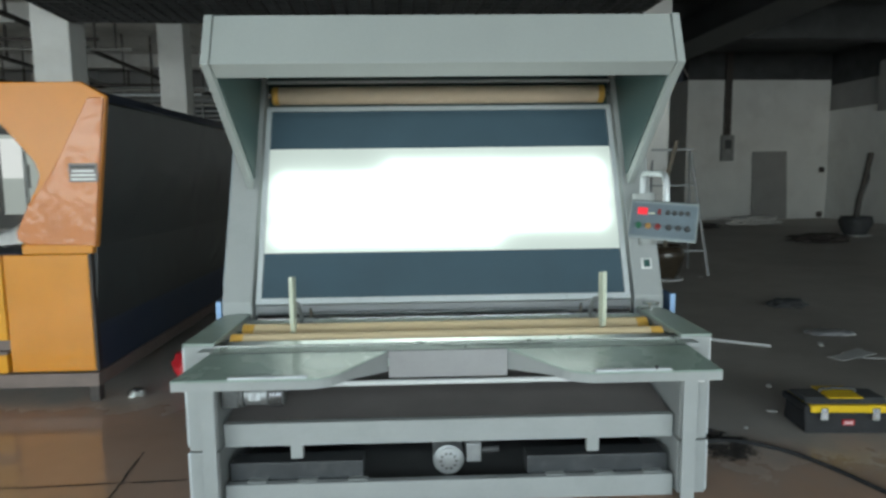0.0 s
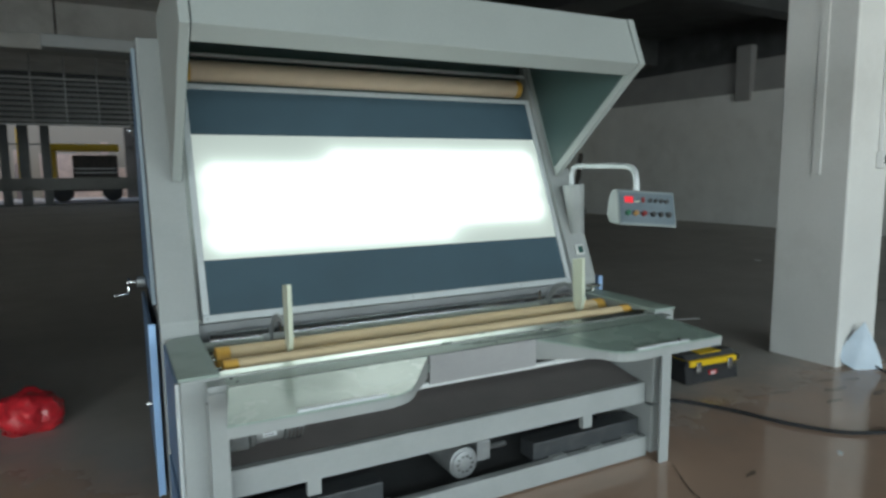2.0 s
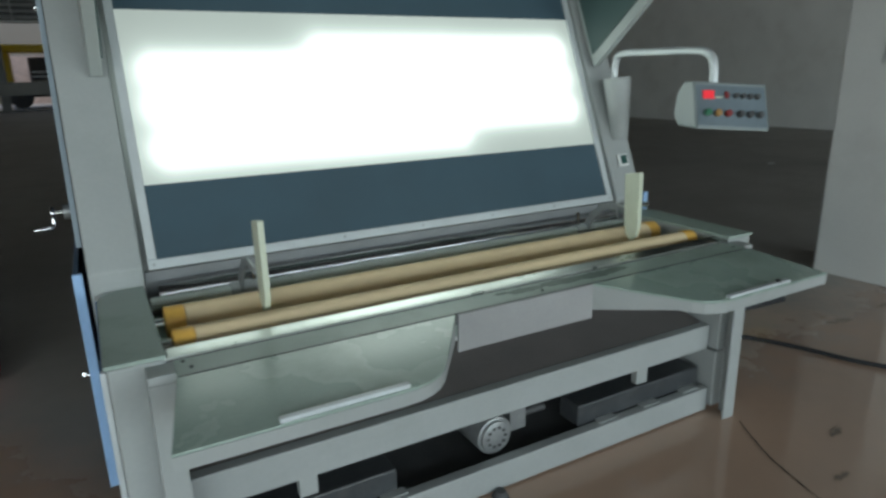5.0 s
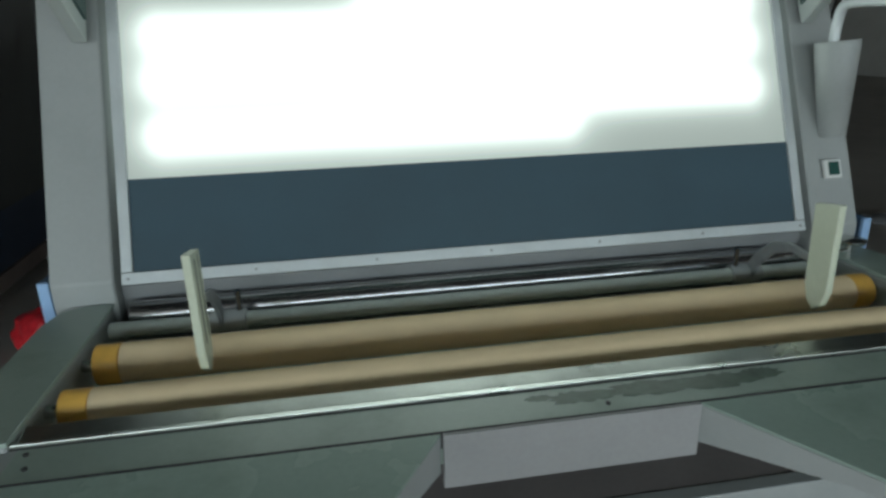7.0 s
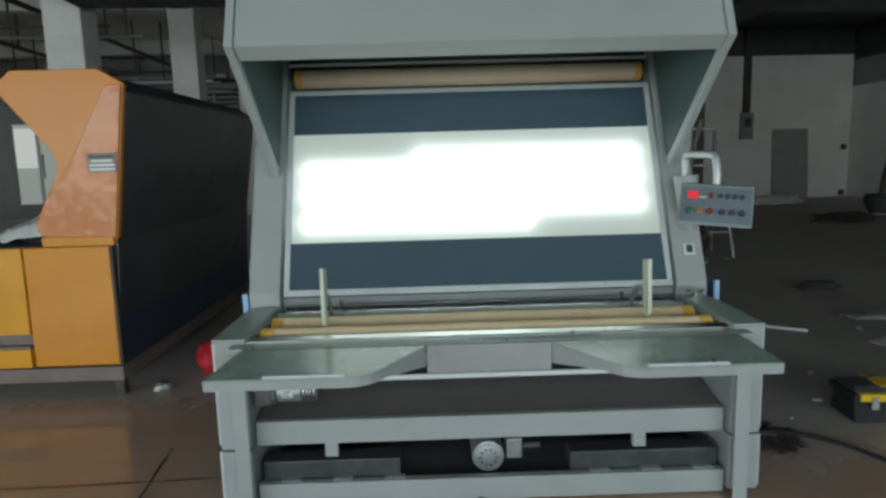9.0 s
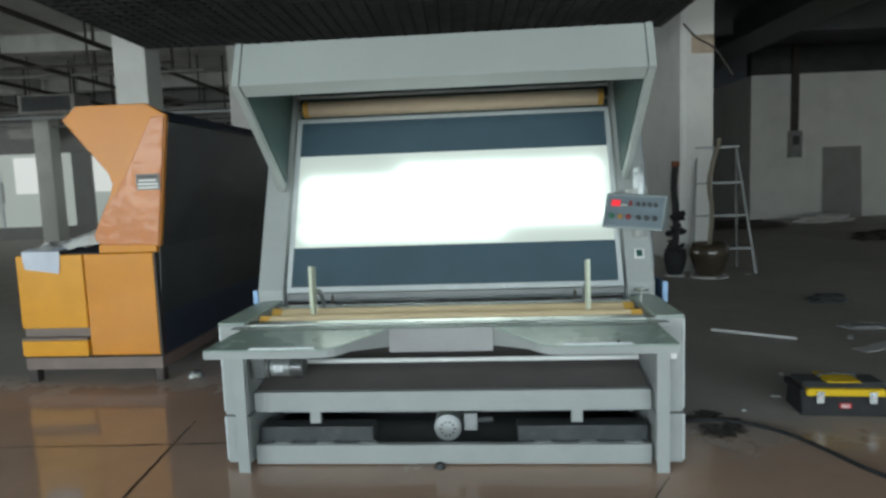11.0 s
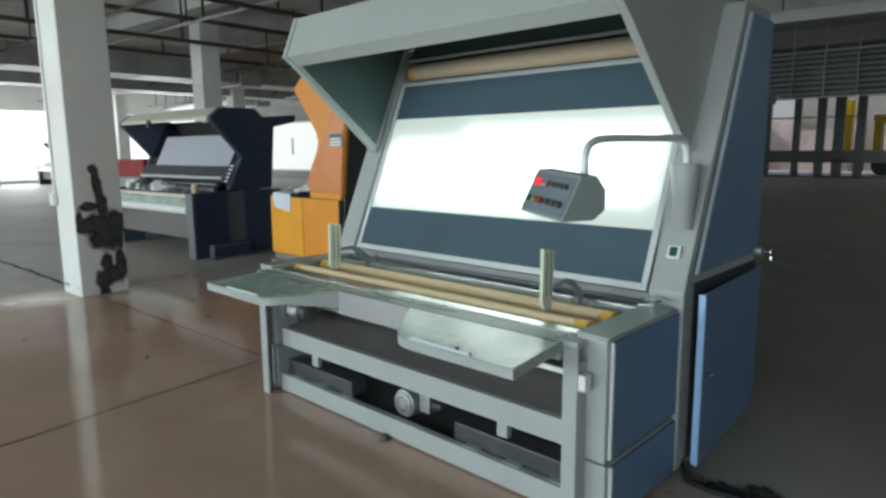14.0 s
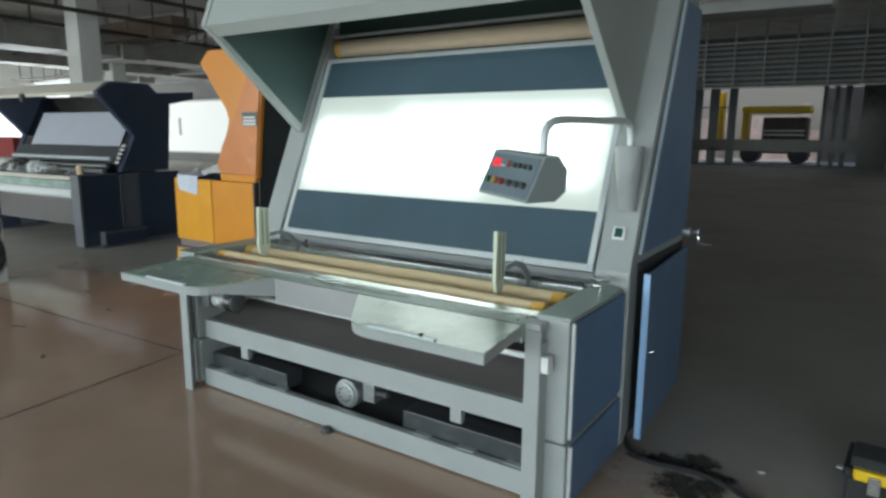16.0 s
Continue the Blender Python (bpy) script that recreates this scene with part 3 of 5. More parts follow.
# front of the table
mpart("steel_strip", prism([(2.491, 0.715), (2.491, 0.7295), (2.530, 0.7345), (2.535, 0.725), (2.535, 0.65), (2.531, 0.65), (2.529, 0.722)], "x", -0.99, 0.99, 0.001), STRIP, "scuffed bright steel strip")
mpart("strip_edge", box(-1.033, 1.033, 2.4785, 2.490, 0.718, 0.7305, 0.0015), STRIP, "thin bright steel edge")
front = mpart("front_rail", box(-0.983, 0.983, 2.381, 2.4740, 0.655, 0.724, 0.001), SATIN, "green enamelled front rail with worn patches")
for x, y in ((-0.962, 2.455), (-0.948, 2.415), (0.95, 2.415), (0.965, 2.455), (0.06, 2.405)):
    mpart("screw", rod((x, y, 0.723), (x, y, 0.727), 0.005, seg=8), BLACK, "", False, front)
for side in (-1, 1):
    mpart("rail_end", box(0.9835 * side, 1.044 * side, 2.402, 2.4740, 0.7015, 0.7235, 0.001), GREY, "grey rail end over the leg", False, front)
# black strips fill both gaps to paint the shade in them
mpart("rail_gap_shade", box(-1.03, 1.03, 2.4744, 2.4782, 0.69, 0.7244, 0), BLACK, "black strip for the shade in the gap behind the rail", False, front)
mpart("rail_gap_shade", box(-0.982, 0.982, 2.3782, 2.3806, 0.69, 0.7246, 0), BLACK, "black strip for the shade in the gap before the rail", False, front)
mpart("apron", box(-0.258, 0.23, 2.368, 2.3778, 0.612, 0.7235, 0.001), PRIMER, "grey apron between the table wings")


def patch(cx, cy, rx, ry, z, seed):
    """A ragged flat patch with an uneven rim."""
    rnd = random.Random(seed)
    bm = bmesh.new()
    n = 40
    bm.faces.new([bm.verts.new((cx + rx * (0.72 + 0.4 * rnd.random()) * math.cos(6.2832 * k / n), cy + ry * (0.72 + 0.4 * rnd.random()) * math.sin(6.2832 * k / n), z)) for k in range(n)])
    return bm


WORN = surface("worn_green_paint", (0.10, 0.145, 0.115), 0.35, vary=0.35, scale=25, fine=120)
for k, (cx, cy, rx, ry) in enumerate(((0.02, 2.437, 0.075, 0.022), (0.16, 2.44, 0.10, 0.026), (0.30, 2.437, 0.10, 0.028), (0.40, 2.445, 0.05, 0.022), (-0.06, 2.446, 0.03, 0.012))):
    mpart("worn_patch", patch(cx, cy, rx, ry, 0.7245 + 0.0001 * k, 40 + k), WORN, "dark worn patch in the green paint", False, front)


def wing(side, x_out, x_front, x_in):
    s = side
    outline = [(0.985 * s, 2.376), (x_out * s, 2.090), ((x_front + 0.09) * s, 2.088), ((x_front + 0.05) * s, 2.0905), ((x_front + 0.015) * s, 2.099), ((x_front - 0.015) * s, 2.114), ((x_front - 0.04) * s, 2.137), ((x_front - 0.065) * s, 2.17), (x_in * s, 2.376)]
    top = prism(outline, "z", 0.698, 0.704, 0.001)
    rim = prism(outline, "z", 0.664, 0.697, 0)
    for v in rim.verts:
        if v.co.z < 0.67 and v.co.y > 2.3 and abs(v.co.x) < 0.5:
            v.co.z = 0.615
    bmesh.ops.triangulate(rim, faces=[f for f in rim.faces if len(f.verts) > 4 and f.calc_center_median().z < 0.68])
    tilt = Matrix.Translation((0, 2.376, 0.7195)) @ pose(0, 0, 0, 3.8, 0, 0) @ Matrix.Translation((0, -2.376, -0.70))
    for b in (top, rim):
        b.transform(tilt)
    w = mpart("table_wing", top, GREEN, "glossy green table wing")
    mpart("wing_rim", rim, GREY, "grey folded rim", False, w)
    mpart("scale_strip", box((x_front + 0.07) * s, (x_front + 0.36) * s, 2.094, 2.112, 0.700, 0.7135, 0.003), ALU, "narrow bright steel strip", False, w)


wing(-1, 1.033, 0.47, 0.262)
wing(1, 0.998, 0.45, 0.23)

# legs and rails
for side in (-1, 1):
    leg = mpart("leg", box(0.985 * side, 1.045 * side, 2.402, 2.412, 0, 0.700, 0.002), GREY, "grey folded-steel leg")
    mpart("leg_web", box(1.039 * side, 1.045 * side, 2.413, 2.468, 0, 0.652, 0.001), GREY, "", False, leg)
mpart("upper_rail", box(-0.984, 0.984, 2.505, 2.545, 0.272, 0.374, 0.003), GREY, "grey cross rail")
mpart("lower_rail", box(-0.984, 0.984, 2.485, 2.525, 0.008, 0.106, 0.003), GREY, "grey lower cross rail")
mpart("tray", prism([(2.546, 0.372), (3.05, 0.47), (3.05, 0.46), (2.546, 0.362)], "x", -0.984, 0.984, 0), TRAY, "sloping brown-grey cloth tray")
mpart("tray_back", box(-0.984, 0.984, 3.051, 3.058, 0.30, 0.60, 0), TRAY, "dark tray back")
mpart("lower_back", box(-0.984, 0.984, 2.90, 2.906, 0.12, 0.39, 0), CAST, "dull grey sheet behind the motor")
# white colour stands in for the windows mirrored in this polished tube
mpart("white_bar", rod((-0.98, 2.76, 0.462), (0.98, 2.76, 0.462), 0.013, seg=16), WHITE, "round bar above the tray, white for reflected window light", True)
for x in (-0.675, 0.63):
    mpart("bracket", box(x - 0.027, x + 0.027, 2.51, 2.54, 0.210, 0.271, 0.002), GREY, "small grey bracket")
for x0, x1 in ((-0.975, -0.39), (0.34, 0.975)):
    bb = mpart("black_beam", box(x0, x1, 2.535, 2.64, 0.10, 0.182, 0.005), BLACKBOX, "black box beam")
    for k in range(3):
        x = x0 + 0.08 + k * 0.22
        mpart("tab", box(x, x + 0.085, 2.50, 2.534, 0.1075, 0.112, 0.001), GREY, "small grey tab", False, bb)
mpart("base_plate", box(-0.984, 0.984, 2.53, 3.05, 0.07, 0.078, 0), BLACK, "dark base plate")
mot = mpart("drive_motor", rod((-0.01, 2.555, 0.165), (-0.01, 2.78, 0.165), 0.07, seg=32, bevel=0.008), CAST, "grey cast drive motor", True)
mpart("motor_cap", rod((-0.01, 2.545, 0.165), (-0.01, 2.554, 0.165), 0.058, seg=32, bevel=0.003), CAST, "", True, mot)
for k in range(10):
    a = k * math.pi / 5
    mpart("vent_slot", box(-0.01 + 0.035 * math.cos(a) - 0.006, -0.01 + 0.035 * math.cos(a) + 0.006, 2.543, 2.5445, 0.165 + 0.035 * math.sin(a) - 0.004, 0.165 + 0.035 * math.sin(a) + 0.004, 0), BLACK, "", False, mot)
mpart("terminal_box", box(0.07, 0.14, 2.58, 2.68, 0.14, 0.23, 0.006), CAST, "", False, mot)
mpart("cable_gland", rod((0.145, 2.60, 0.19), (0.22, 2.585, 0.20), 0.014, seg=12), BLACK, "", True, mot)
m2 = mpart("side_motor", rod((-0.885, 2.52, 0.505), (-0.785, 2.52, 0.505), 0.047, seg=28, bevel=0.006), CAST, "small grey motor under the table", True)
mpart("motor_fan_cover", rod((-0.784, 2.52, 0.505), (-0.715, 2.52, 0.505), 0.055, 0.051, seg=28, bevel=0.005), MOTORDARK, "dark ribbed fan cover", True, m2)
for k in range(4):
    mpart("fan_rib", rod((-0.772 + 0.014 * k, 2.52, 0.505), (-0.768 + 0.014 * k, 2.52, 0.505), 0.057, seg=28), GUNMETAL, "", True, m2)
mpart("motor_flange", rod((-0.905, 2.52, 0.505), (-0.886, 2.52, 0.505), 0.056, seg=28, bevel=0.004), MOTORDARK, "dark round flange", True, m2)
mpart("gearbox", box(-0.978, -0.906, 2.475, 2.57, 0.455, 0.56, 0.008), MOTORDARK, "dark gearbox", False, m2)
mpart("motor_plate", box(-0.862, -0.815, 2.4715, 2.4735, 0.49, 0.525, 0), ALU, "dull rating plate", False, m2)
for k in range(3):
    mpart("plate_bar", box(-0.856, -0.825 - 0.006 * (k % 2), 2.4705, 2.4713, 0.495 + 0.01 * k, 0.499 + 0.01 * k, 0), GUNMETAL, "", False, m2)
mpart("levelling_foot", rod((-0.05, 2.462, 0), (-0.05, 2.462, 0.022), 0.03, 0.018, seg=16), BLACK, "black levelling foot", True)
mpart("strip_bolt", rod((0.752, 2.1, 0.7125), (0.752, 2.1, 0.722), 0.008, seg=12, bevel=0.001), BLACK, "small black bolt at the strip end", True)
mpart("leg_switch", box(1.046, 1.075, 2.405, 2.45, 0.55, 0.61, 0.003), WHITE, "small white switch box")

# controls
sw = mpart("rocker_switch", prism([(-0.028, -0.028), (0.028, -0.028), (0.028, 0.028), (-0.028, 0.028)], "y", -0.012, 0, 0.003), WHITE, "white framed rocker switch", False)
sw.matrix_basis = MX.inverted() @ Matrix.Translation((1.066, 3.122, 0.957)) @ pose(0, 0, 0, -23.1, 0, 0)
sw.data.transform(MX)
part("rocker", prism([(-0.016, -0.02), (0.016, -0.02), (0.016, 0.02), (-0.016, 0.02)], "y", -0.019, -0.0125, 0.002), surface("dark_green_rocker", (0.02, 0.08, 0.07), 0.3), sw, "dark green rocker")
mpart("arm_socket", rod((1.082, 3.16, 1.05), (1.068, 3.185, 1.325), 0.038, 0.062, seg=24, bevel=0.004), GREY, "tapered grey arm socket", True)
mpart("arm", tube(curve([(1.068, 3.2, 1.30), (1.066, 3.195, 1.385), (1.055, 3.15, 1.428), (1.02, 2.95, 1.43), (0.975, 2.68, 1.428), (0.958, 2.60, 1.41), (0.953, 2.575, 1.37), (0.953, 2.57, 1.30)], 6), 0.015, 14), ALU, "bent pale tube arm", True)
CB = Matrix.Translation((0.890, 2.438, 1.234)) @ pose(0, 0, 0, 0, 0, -23) @ pose(0, 0, 0, 0, 4, 0)


def cpart(name, bm, material, parent=None, label="", smooth=False):
    bm.transform(CB)
    return mpart(name, bm, material, label, smooth, parent)


cb = cpart("control_box", prism([(-0.035, -0.078), (0.035, 0.078), (0.10, 0.078), (0.145, 0.03), (0.145, -0.045), (0.10, -0.078)], "x", -0.135, 0.135, 0.005), surface("box_grey", (0.26, 0.30, 0.31), 0.45, vary=0.04), None, "grey control box on a swing arm")
# button colours are dulled for the glare that washes over the face
KEYRED = surface("dull_red_plastic", (0.22, 0.03, 0.03), 0.4)
FACE = Matrix.Translation((0, -0.001, 0)) @ pose(0, 0, 0, -24.2, 0, 0)


def facepart(name, bm, material, label="", smooth=False):
    bm.transform(FACE)
    return cpart(name, bm, material, cb, label, smooth)


# the face's blue tint is lens glare put into the grey
facepart("face_plate", box(-0.128, 0.128, -0.004, -0.0005, -0.073, 0.073, 0.001), surface("panel_grey_blue_glare", (0.15, 0.19, 0.22), 0.4), "grey control face")
facepart("display", box(-0.105, -0.066, -0.009, -0.0045, 0.022, 0.052, 0.001), RED_LED, "lit red number display")
facepart("display_strip", box(-0.062, -0.035, -0.008, -0.0045, 0.026, 0.032, 0.001), CREAM, "pale strip beside the display")
facepart("red_key", box(-0.025, -0.012, -0.010, -0.0045, 0.025, 0.05, 0.001), KEYRED, "dull red key")
for k in range(4):
    facepart("black_key", rod((0.015 + 0.026 * k, -0.0045, 0.036), (0.015 + 0.026 * k, -0.016, 0.036), 0.009, seg=14), BLACK, "", True)
for k, mt in enumerate((surface("green_button", (0.03, 0.15, 0.08), 0.35), surface("amber_button", (0.36, 0.2, 0.07), 0.35), KEYRED)):
    facepart("push_button", rod((-0.095 + 0.038 * k, -0.0045, -0.03), (-0.095 + 0.038 * k, -0.02, -0.03), 0.012, seg=16, bevel=0.002), mt, "", True)
for k in range(3):
    facepart("knob", rod((0.025 + 0.036 * k, -0.0045, -0.03), (0.025 + 0.036 * k, -0.022, -0.03), 0.012, 0.010, seg=16, bevel=0.002), BLACK, "", True)

# side cranks and ledge clamp
for side, y, z in ((-1, 3.71, 0.885), (1, 3.86, 0.885)):
    x = 1.157 * side
    c = mpart("crank_hub", rod((x, y, z), (x + 0.042 * side, y, z), 0.028, seg=20, bevel=0.003), CAST, "grey crank hub", True)
    mpart("crank_axle", rod((x + 0.043 * side, y, z), (x + 0.070 * side, y, z), 0.008, seg=12), STEEL, "", True, c)
    mpart("crank_disc", rod((x + 0.071 * side, y, z), (x + 0.083 * side, y, z), 0.024, seg=24, bevel=0.003), CHROME, "bright crank disc", True, c)
    mpart("crank_arm", tube(curve([(x + 0.077 * side, y, z - 0.018), (x + 0.080 * side, y - 0.004, z - 0.045), (x + 0.092 * side, y - 0.008, z - 0.055), (x + 0.145 * side, y - 0.012, z - 0.058)], 5), 0.007), CHROME, "bent chrome crank handle", True, c)
cl = mpart("ledge_knob", rod((1.045, 2.975, 0.745), (1.045, 2.975, 0.772), 0.010, seg=14), STEEL, "round steel knob on a short stem", True)
mpart("knob_disc", rod((1.045, 2.975, 0.7725), (1.045, 2.975, 0.784), 0.040, 0.044, seg=28, bevel=0.003), STEEL, "dished steel disc", True, cl)
mpart("knob_rod", rod((0.99, 2.96, 0.752), (1.034, 2.972, 0.752), 0.006, seg=10), STEEL, "", True, cl)


# ---- hall: windows, far ends and ceiling fittings ----
HAZE = glow("bright_haze_outside", (0.93, 0.97, 1.0), 1.5)
GLASS = bpy.data.materials.new("window_glass")
GLASS.use_nodes = True
gb = GLASS.node_tree.nodes["Principled BSDF"]
gb.inputs["Base Color"].default_value = (0.9, 0.95, 0.95, 1)
gb.inputs["Roughness"].default_value = 0.02
gb.inputs["Transmission Weight"].default_value = 1.0
gb.inputs["IOR"].default_value = 1.1
FRAME = surface("dark_window_frame", (0.10, 0.11, 0.115), 0.4, vary=0.1)

structure("wall_west_high", box(-36.3, -36.0, -13, 33, 3.35, 4.9, 0), PLASTER, HALL, "white wall band over the wide west openings", "wall")
for v in range(-13, 34, 6):
    structure("pier_west", box(-36.3, -36.0, v - 0.35, v + 0.35, 0, 3.35, 0), PLASTER, HALL, "white pier between the west openings", "pier")
structure("sill_west", box(-36.3, -36.0, -13, 33, 0, 0.12, 0), PLASTER, HALL, "low sill under the west openings", "sill")
structure("backdrop_west", box(-44.2, -44, -30, 50, -1, 9, 0), HAZE, HALL, "bright hazy daylight outside", "backdrop")

structure("wall_north_high", box(-37, 0.2, 30.0, 30.3, 3.5, 4.9, 0), GREYWALL, HALL, "grey wall band over the north glazing", "wall")
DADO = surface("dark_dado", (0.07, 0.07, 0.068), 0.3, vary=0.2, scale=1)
structure("sill_north", box(-37, 4.3, 30.0, 30.3, 0, 0.08, 0), DADO, HALL, "dark floor sill under the north glazing", "sill")
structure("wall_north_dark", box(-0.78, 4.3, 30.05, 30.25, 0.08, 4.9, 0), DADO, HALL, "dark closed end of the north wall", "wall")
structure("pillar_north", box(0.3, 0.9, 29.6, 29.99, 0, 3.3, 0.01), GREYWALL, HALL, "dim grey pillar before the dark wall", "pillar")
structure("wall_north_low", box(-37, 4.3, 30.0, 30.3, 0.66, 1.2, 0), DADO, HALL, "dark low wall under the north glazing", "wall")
structure("backdrop_north", box(-45, 12, 41.8, 42, -1, 9, 0), glow("dim_haze_outside", (0.95, 0.92, 0.80), 0.045), HALL, "pale daylight outside the north windows", "backdrop")
structure("ground", box(-60, 30, 33.01, 60, -0.35, -0.02, 0), CONCRETE, HALL, "pale paved yard outside", "ground")
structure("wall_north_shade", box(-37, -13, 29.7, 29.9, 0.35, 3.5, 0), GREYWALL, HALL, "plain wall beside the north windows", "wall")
TAN = surface("tan_facade", (0.60, 0.50, 0.45), 0.8, vary=0.25, scale=0.8, fine=6, bump=0.02)
for u0, u1, z1, dv in ((-16.0, -12.2, 2.9, 39.5), (-12.0, -10.4, 3.6, 40.5), (-10.2, -7.9, 2.3, 39.0), (-7.6, -6.9, 2.7, 40.0), (-6.4, -3.4, 2.5, 40.2), (-3.3, -2.9, 3.2, 40.4), (-2.8, -0.5, 1.7, 39.0)):
    structure("neighbour_building", box(u0, u1, dv, dv + 0.8, -0.02, z1, 0.02), TAN, HALL, "low tan building across the yard", "building")
# added block that keeps the view behind the end mullions dark
structure("dark_view_block", box(-2.2, -0.42, 37.5, 38.3, -0.02, 3.9, 0.02), DADO, HALL, "dark block added across the yard to dim the window view", "building")
win = thing("window_1", (0, 0, 0), 0, "dark-framed north window band", "window", "", "structure")
win.matrix_basis = HALL
for u, w in ((-13.0, 0.7), (-11.6, 0.2), (-10.6, 0.5), (-9.45, 0.25), (-8.25, 0.3), (-7.3, 0.35), (-6.6, 0.4), (-5.8, 0.35), (-2.15, 0.16), (-1.7, 0.18), (-1.3, 0.22)):
    part("mullion", box(u - w / 2, u + w / 2, 30.05, 30.2, 0.08, 3.49, 0.01), FRAME, win, "dark window mullion")
# glowing sheets added where bright sky shows between the mullions
SKY_PATCH = glow("sky_patch_glow", (0.93, 0.97, 1.0), 0.33)
part("sky_sheet", box(-9.3, -8.42, 30.21, 30.22, 2.68, 3.45, 0.002), SKY_PATCH, win, "glowing white sheet standing in for bright sky")
part("sky_sheet", box(-10.45, -9.85, 30.21, 30.22, 2.7, 3.45, 0.002), SKY_PATCH, win, "glowing white sheet standing in for bright sky")
part("transom", box(-13, -5.8, 30.08, 30.17, 2.62, 2.68, 0.005), FRAME, win, "dark transom")

# frosted glazing along the north-west wall
FROST = glow("frosted_daylight", (0.82, 0.92, 0.86), 0.33)
BRIGHT = glow("clear_daylight", (0.95, 1.0, 0.97), 0.62)
structure("wall_nw_low", box(-36, -9.0, 17.0, 17.25, 0, 0.4, 0), GREYWALL, HALL, "grey low wall under the frosted windows", "wall")
structure("wall_nw_high", box(-36, -9.0, 17.0, 17.25, 2.8, 4.9, 0), GREYWALL, HALL, "grey wall over the frosted windows", "wall")
structure("backdrop_nw", box(-36, -9.0, 17.6, 17.65, 0, 3.2, 0), FROST, HALL, "pale frosted daylight behind the windows", "backdrop")
for u in (-33.4, -22.7, -20.5, -18.4, -16.3):
    structure("backdrop_sky", box(u, u + 1.3, 17.55, 17.59, 1.5, 2.7, 0), BRIGHT, HALL, "bright daylight behind a clear pane", "backdrop")
structure("backdrop_sky", box(-31.5, -23.4, 17.50, 17.53, 0.45, 2.75, 0), BRIGHT, HALL, "bright daylight behind clear panes", "backdrop")
win2 = thing("window_2", (0, 0, 0), 0, "row of frosted windows in the north-west wall", "window", "", "structure")
win2.matrix_basis = HALL
for k in range(15):
    u = -35.9 + 1.92 * k
    if -31.0 < u < -24.0:
        continue
    part("mullion", box(u - 0.04, u + 0.04, 17.08, 17.17, 0.41, 2.79, 0.005), ALU, win2, "pale window mullion")
    if k % 3 == 1:
        part("wall_strip", box(u + 0.6, u + 1.2, 17.03, 17.2, 0.41, 2.79, 0.005), GREYWALL, win2, "grey wall strip between panes")
    if k % 2:
        part("handle", box(u + 0.10, u + 0.16, 17.02, 17.07, 1.2, 1.9, 0.01), LOUVRE, win2, "dark vertical handle")
part("post", box(-24.0, -23.6, 17.0, 17.2, 0.41, 2.79, 0.005), GREYWALL, win2, "grey post beside the wide pane")
part("handle", box(-28.02, -27.92, 17.0, 17.06, 1.2, 2.0, 0.01), LOUVRE, win2, "dark vertical handle")
part("dado", box(-0.256, 0.256, -0.256, 0.256, 0.0, 1.35, 0.004), surface("dark_column_dado", (0.11, 0.115, 0.11), 0.6, vary=0.2), columns[-15.0, 10.6], "dark painted column foot")

# hanging louvre band
lou = thing("louvre_band", (0, 0, 0), 0, "grey metal louvre band hung under the ceiling", "louvre", "", "structure")
lou.matrix_basis = HALL
slat_mesh = None
for bay in range(18):
    u0 = -13.7 + 0.735 * bay
    for k in range(8):
        z = 2.74 + k * 0.134
        if slat_mesh is None:
            bm = prism([(-0.048, -0.036), (-0.053, -0.029), (0.036, 0.036), (0.041, 0.029)], "x", 0, 0.68, 0)
            ob = part("slat", bm, LOUVRE, lou)
            slat_mesh = ob.data
        else:
            ob = new("slat", slat_mesh)
            ob.parent = lou
        ob.matrix_basis = Matrix.Translation((u0, 16.6, z))
    part("upright", box(u0 - 0.045, u0 - 0.015, 16.53, 16.66, 2.66, 3.76, 0.004), LOUVRE, lou, "louvre divider")
    part("hanger", rod((u0 - 0.03, 16.6, 3.76), (u0 - 0.03, 16.6, 4.9), 0.02, seg=8), LOUVRE, lou)
# added sheet; its black serves as shade between the slats
part("backing", box(-14.3, -0.07, 16.68, 16.70, 2.66, 3.95, 0), BLACK_AND_UNLIT, lou, "black sheet added to darken the gaps between the slats")
part("bottom_bar", box(-13.7, -0.07, 16.53, 16.65, 2.62, 2.66, 0.004), LOUVRE, lou)
part("top_bar", box(-13.7, -0.07, 16.53, 16.65, 3.77, 3.81, 0.004), LOUVRE, lou)
structure("beam", box(-8.0, -0.07, 13.0, 13.3, 4.1, 4.9, 0.01), CONCRETE, HALL, "grey ceiling beam before the louvre", "beam")
structure("duct_north", box(-5.2, -1.9, 9.3, 9.75, 3.38, 3.58, 0.02), LOUVRE, HALL, "pale sheet-metal duct under the ceiling", "duct")

# black open-cell ceiling over the machine
bm = bmesh.new()
for k in range(46):
    u = -7.55 + k * 0.15
    box(u - 0.012, u + 0.012, -5.0, 5.05, 3.30, 3.37, 0, bm)
for k in range(68):
    v = -5.0 + k * 0.15
    box(-7.55, -0.8, v - 0.012, v + 0.012, 3.301, 3.365, 0, bm)
structure("ceiling_grid", bm, BLACK_AND_UNLIT, HALL, "black open-cell ceiling grid hung over the machine", "ceiling")
for u in (-7.3, -5.2, -3.1, -1.0):
    for v in (-1.0, 2.0, 4.8):
        structure("grid_hanger", rod((u, v, 3.37), (u, v, 4.9), 0.008, seg=6), BLACK_AND_UNLIT, HALL, "thin dark hanger rod of the grid", "hanger")

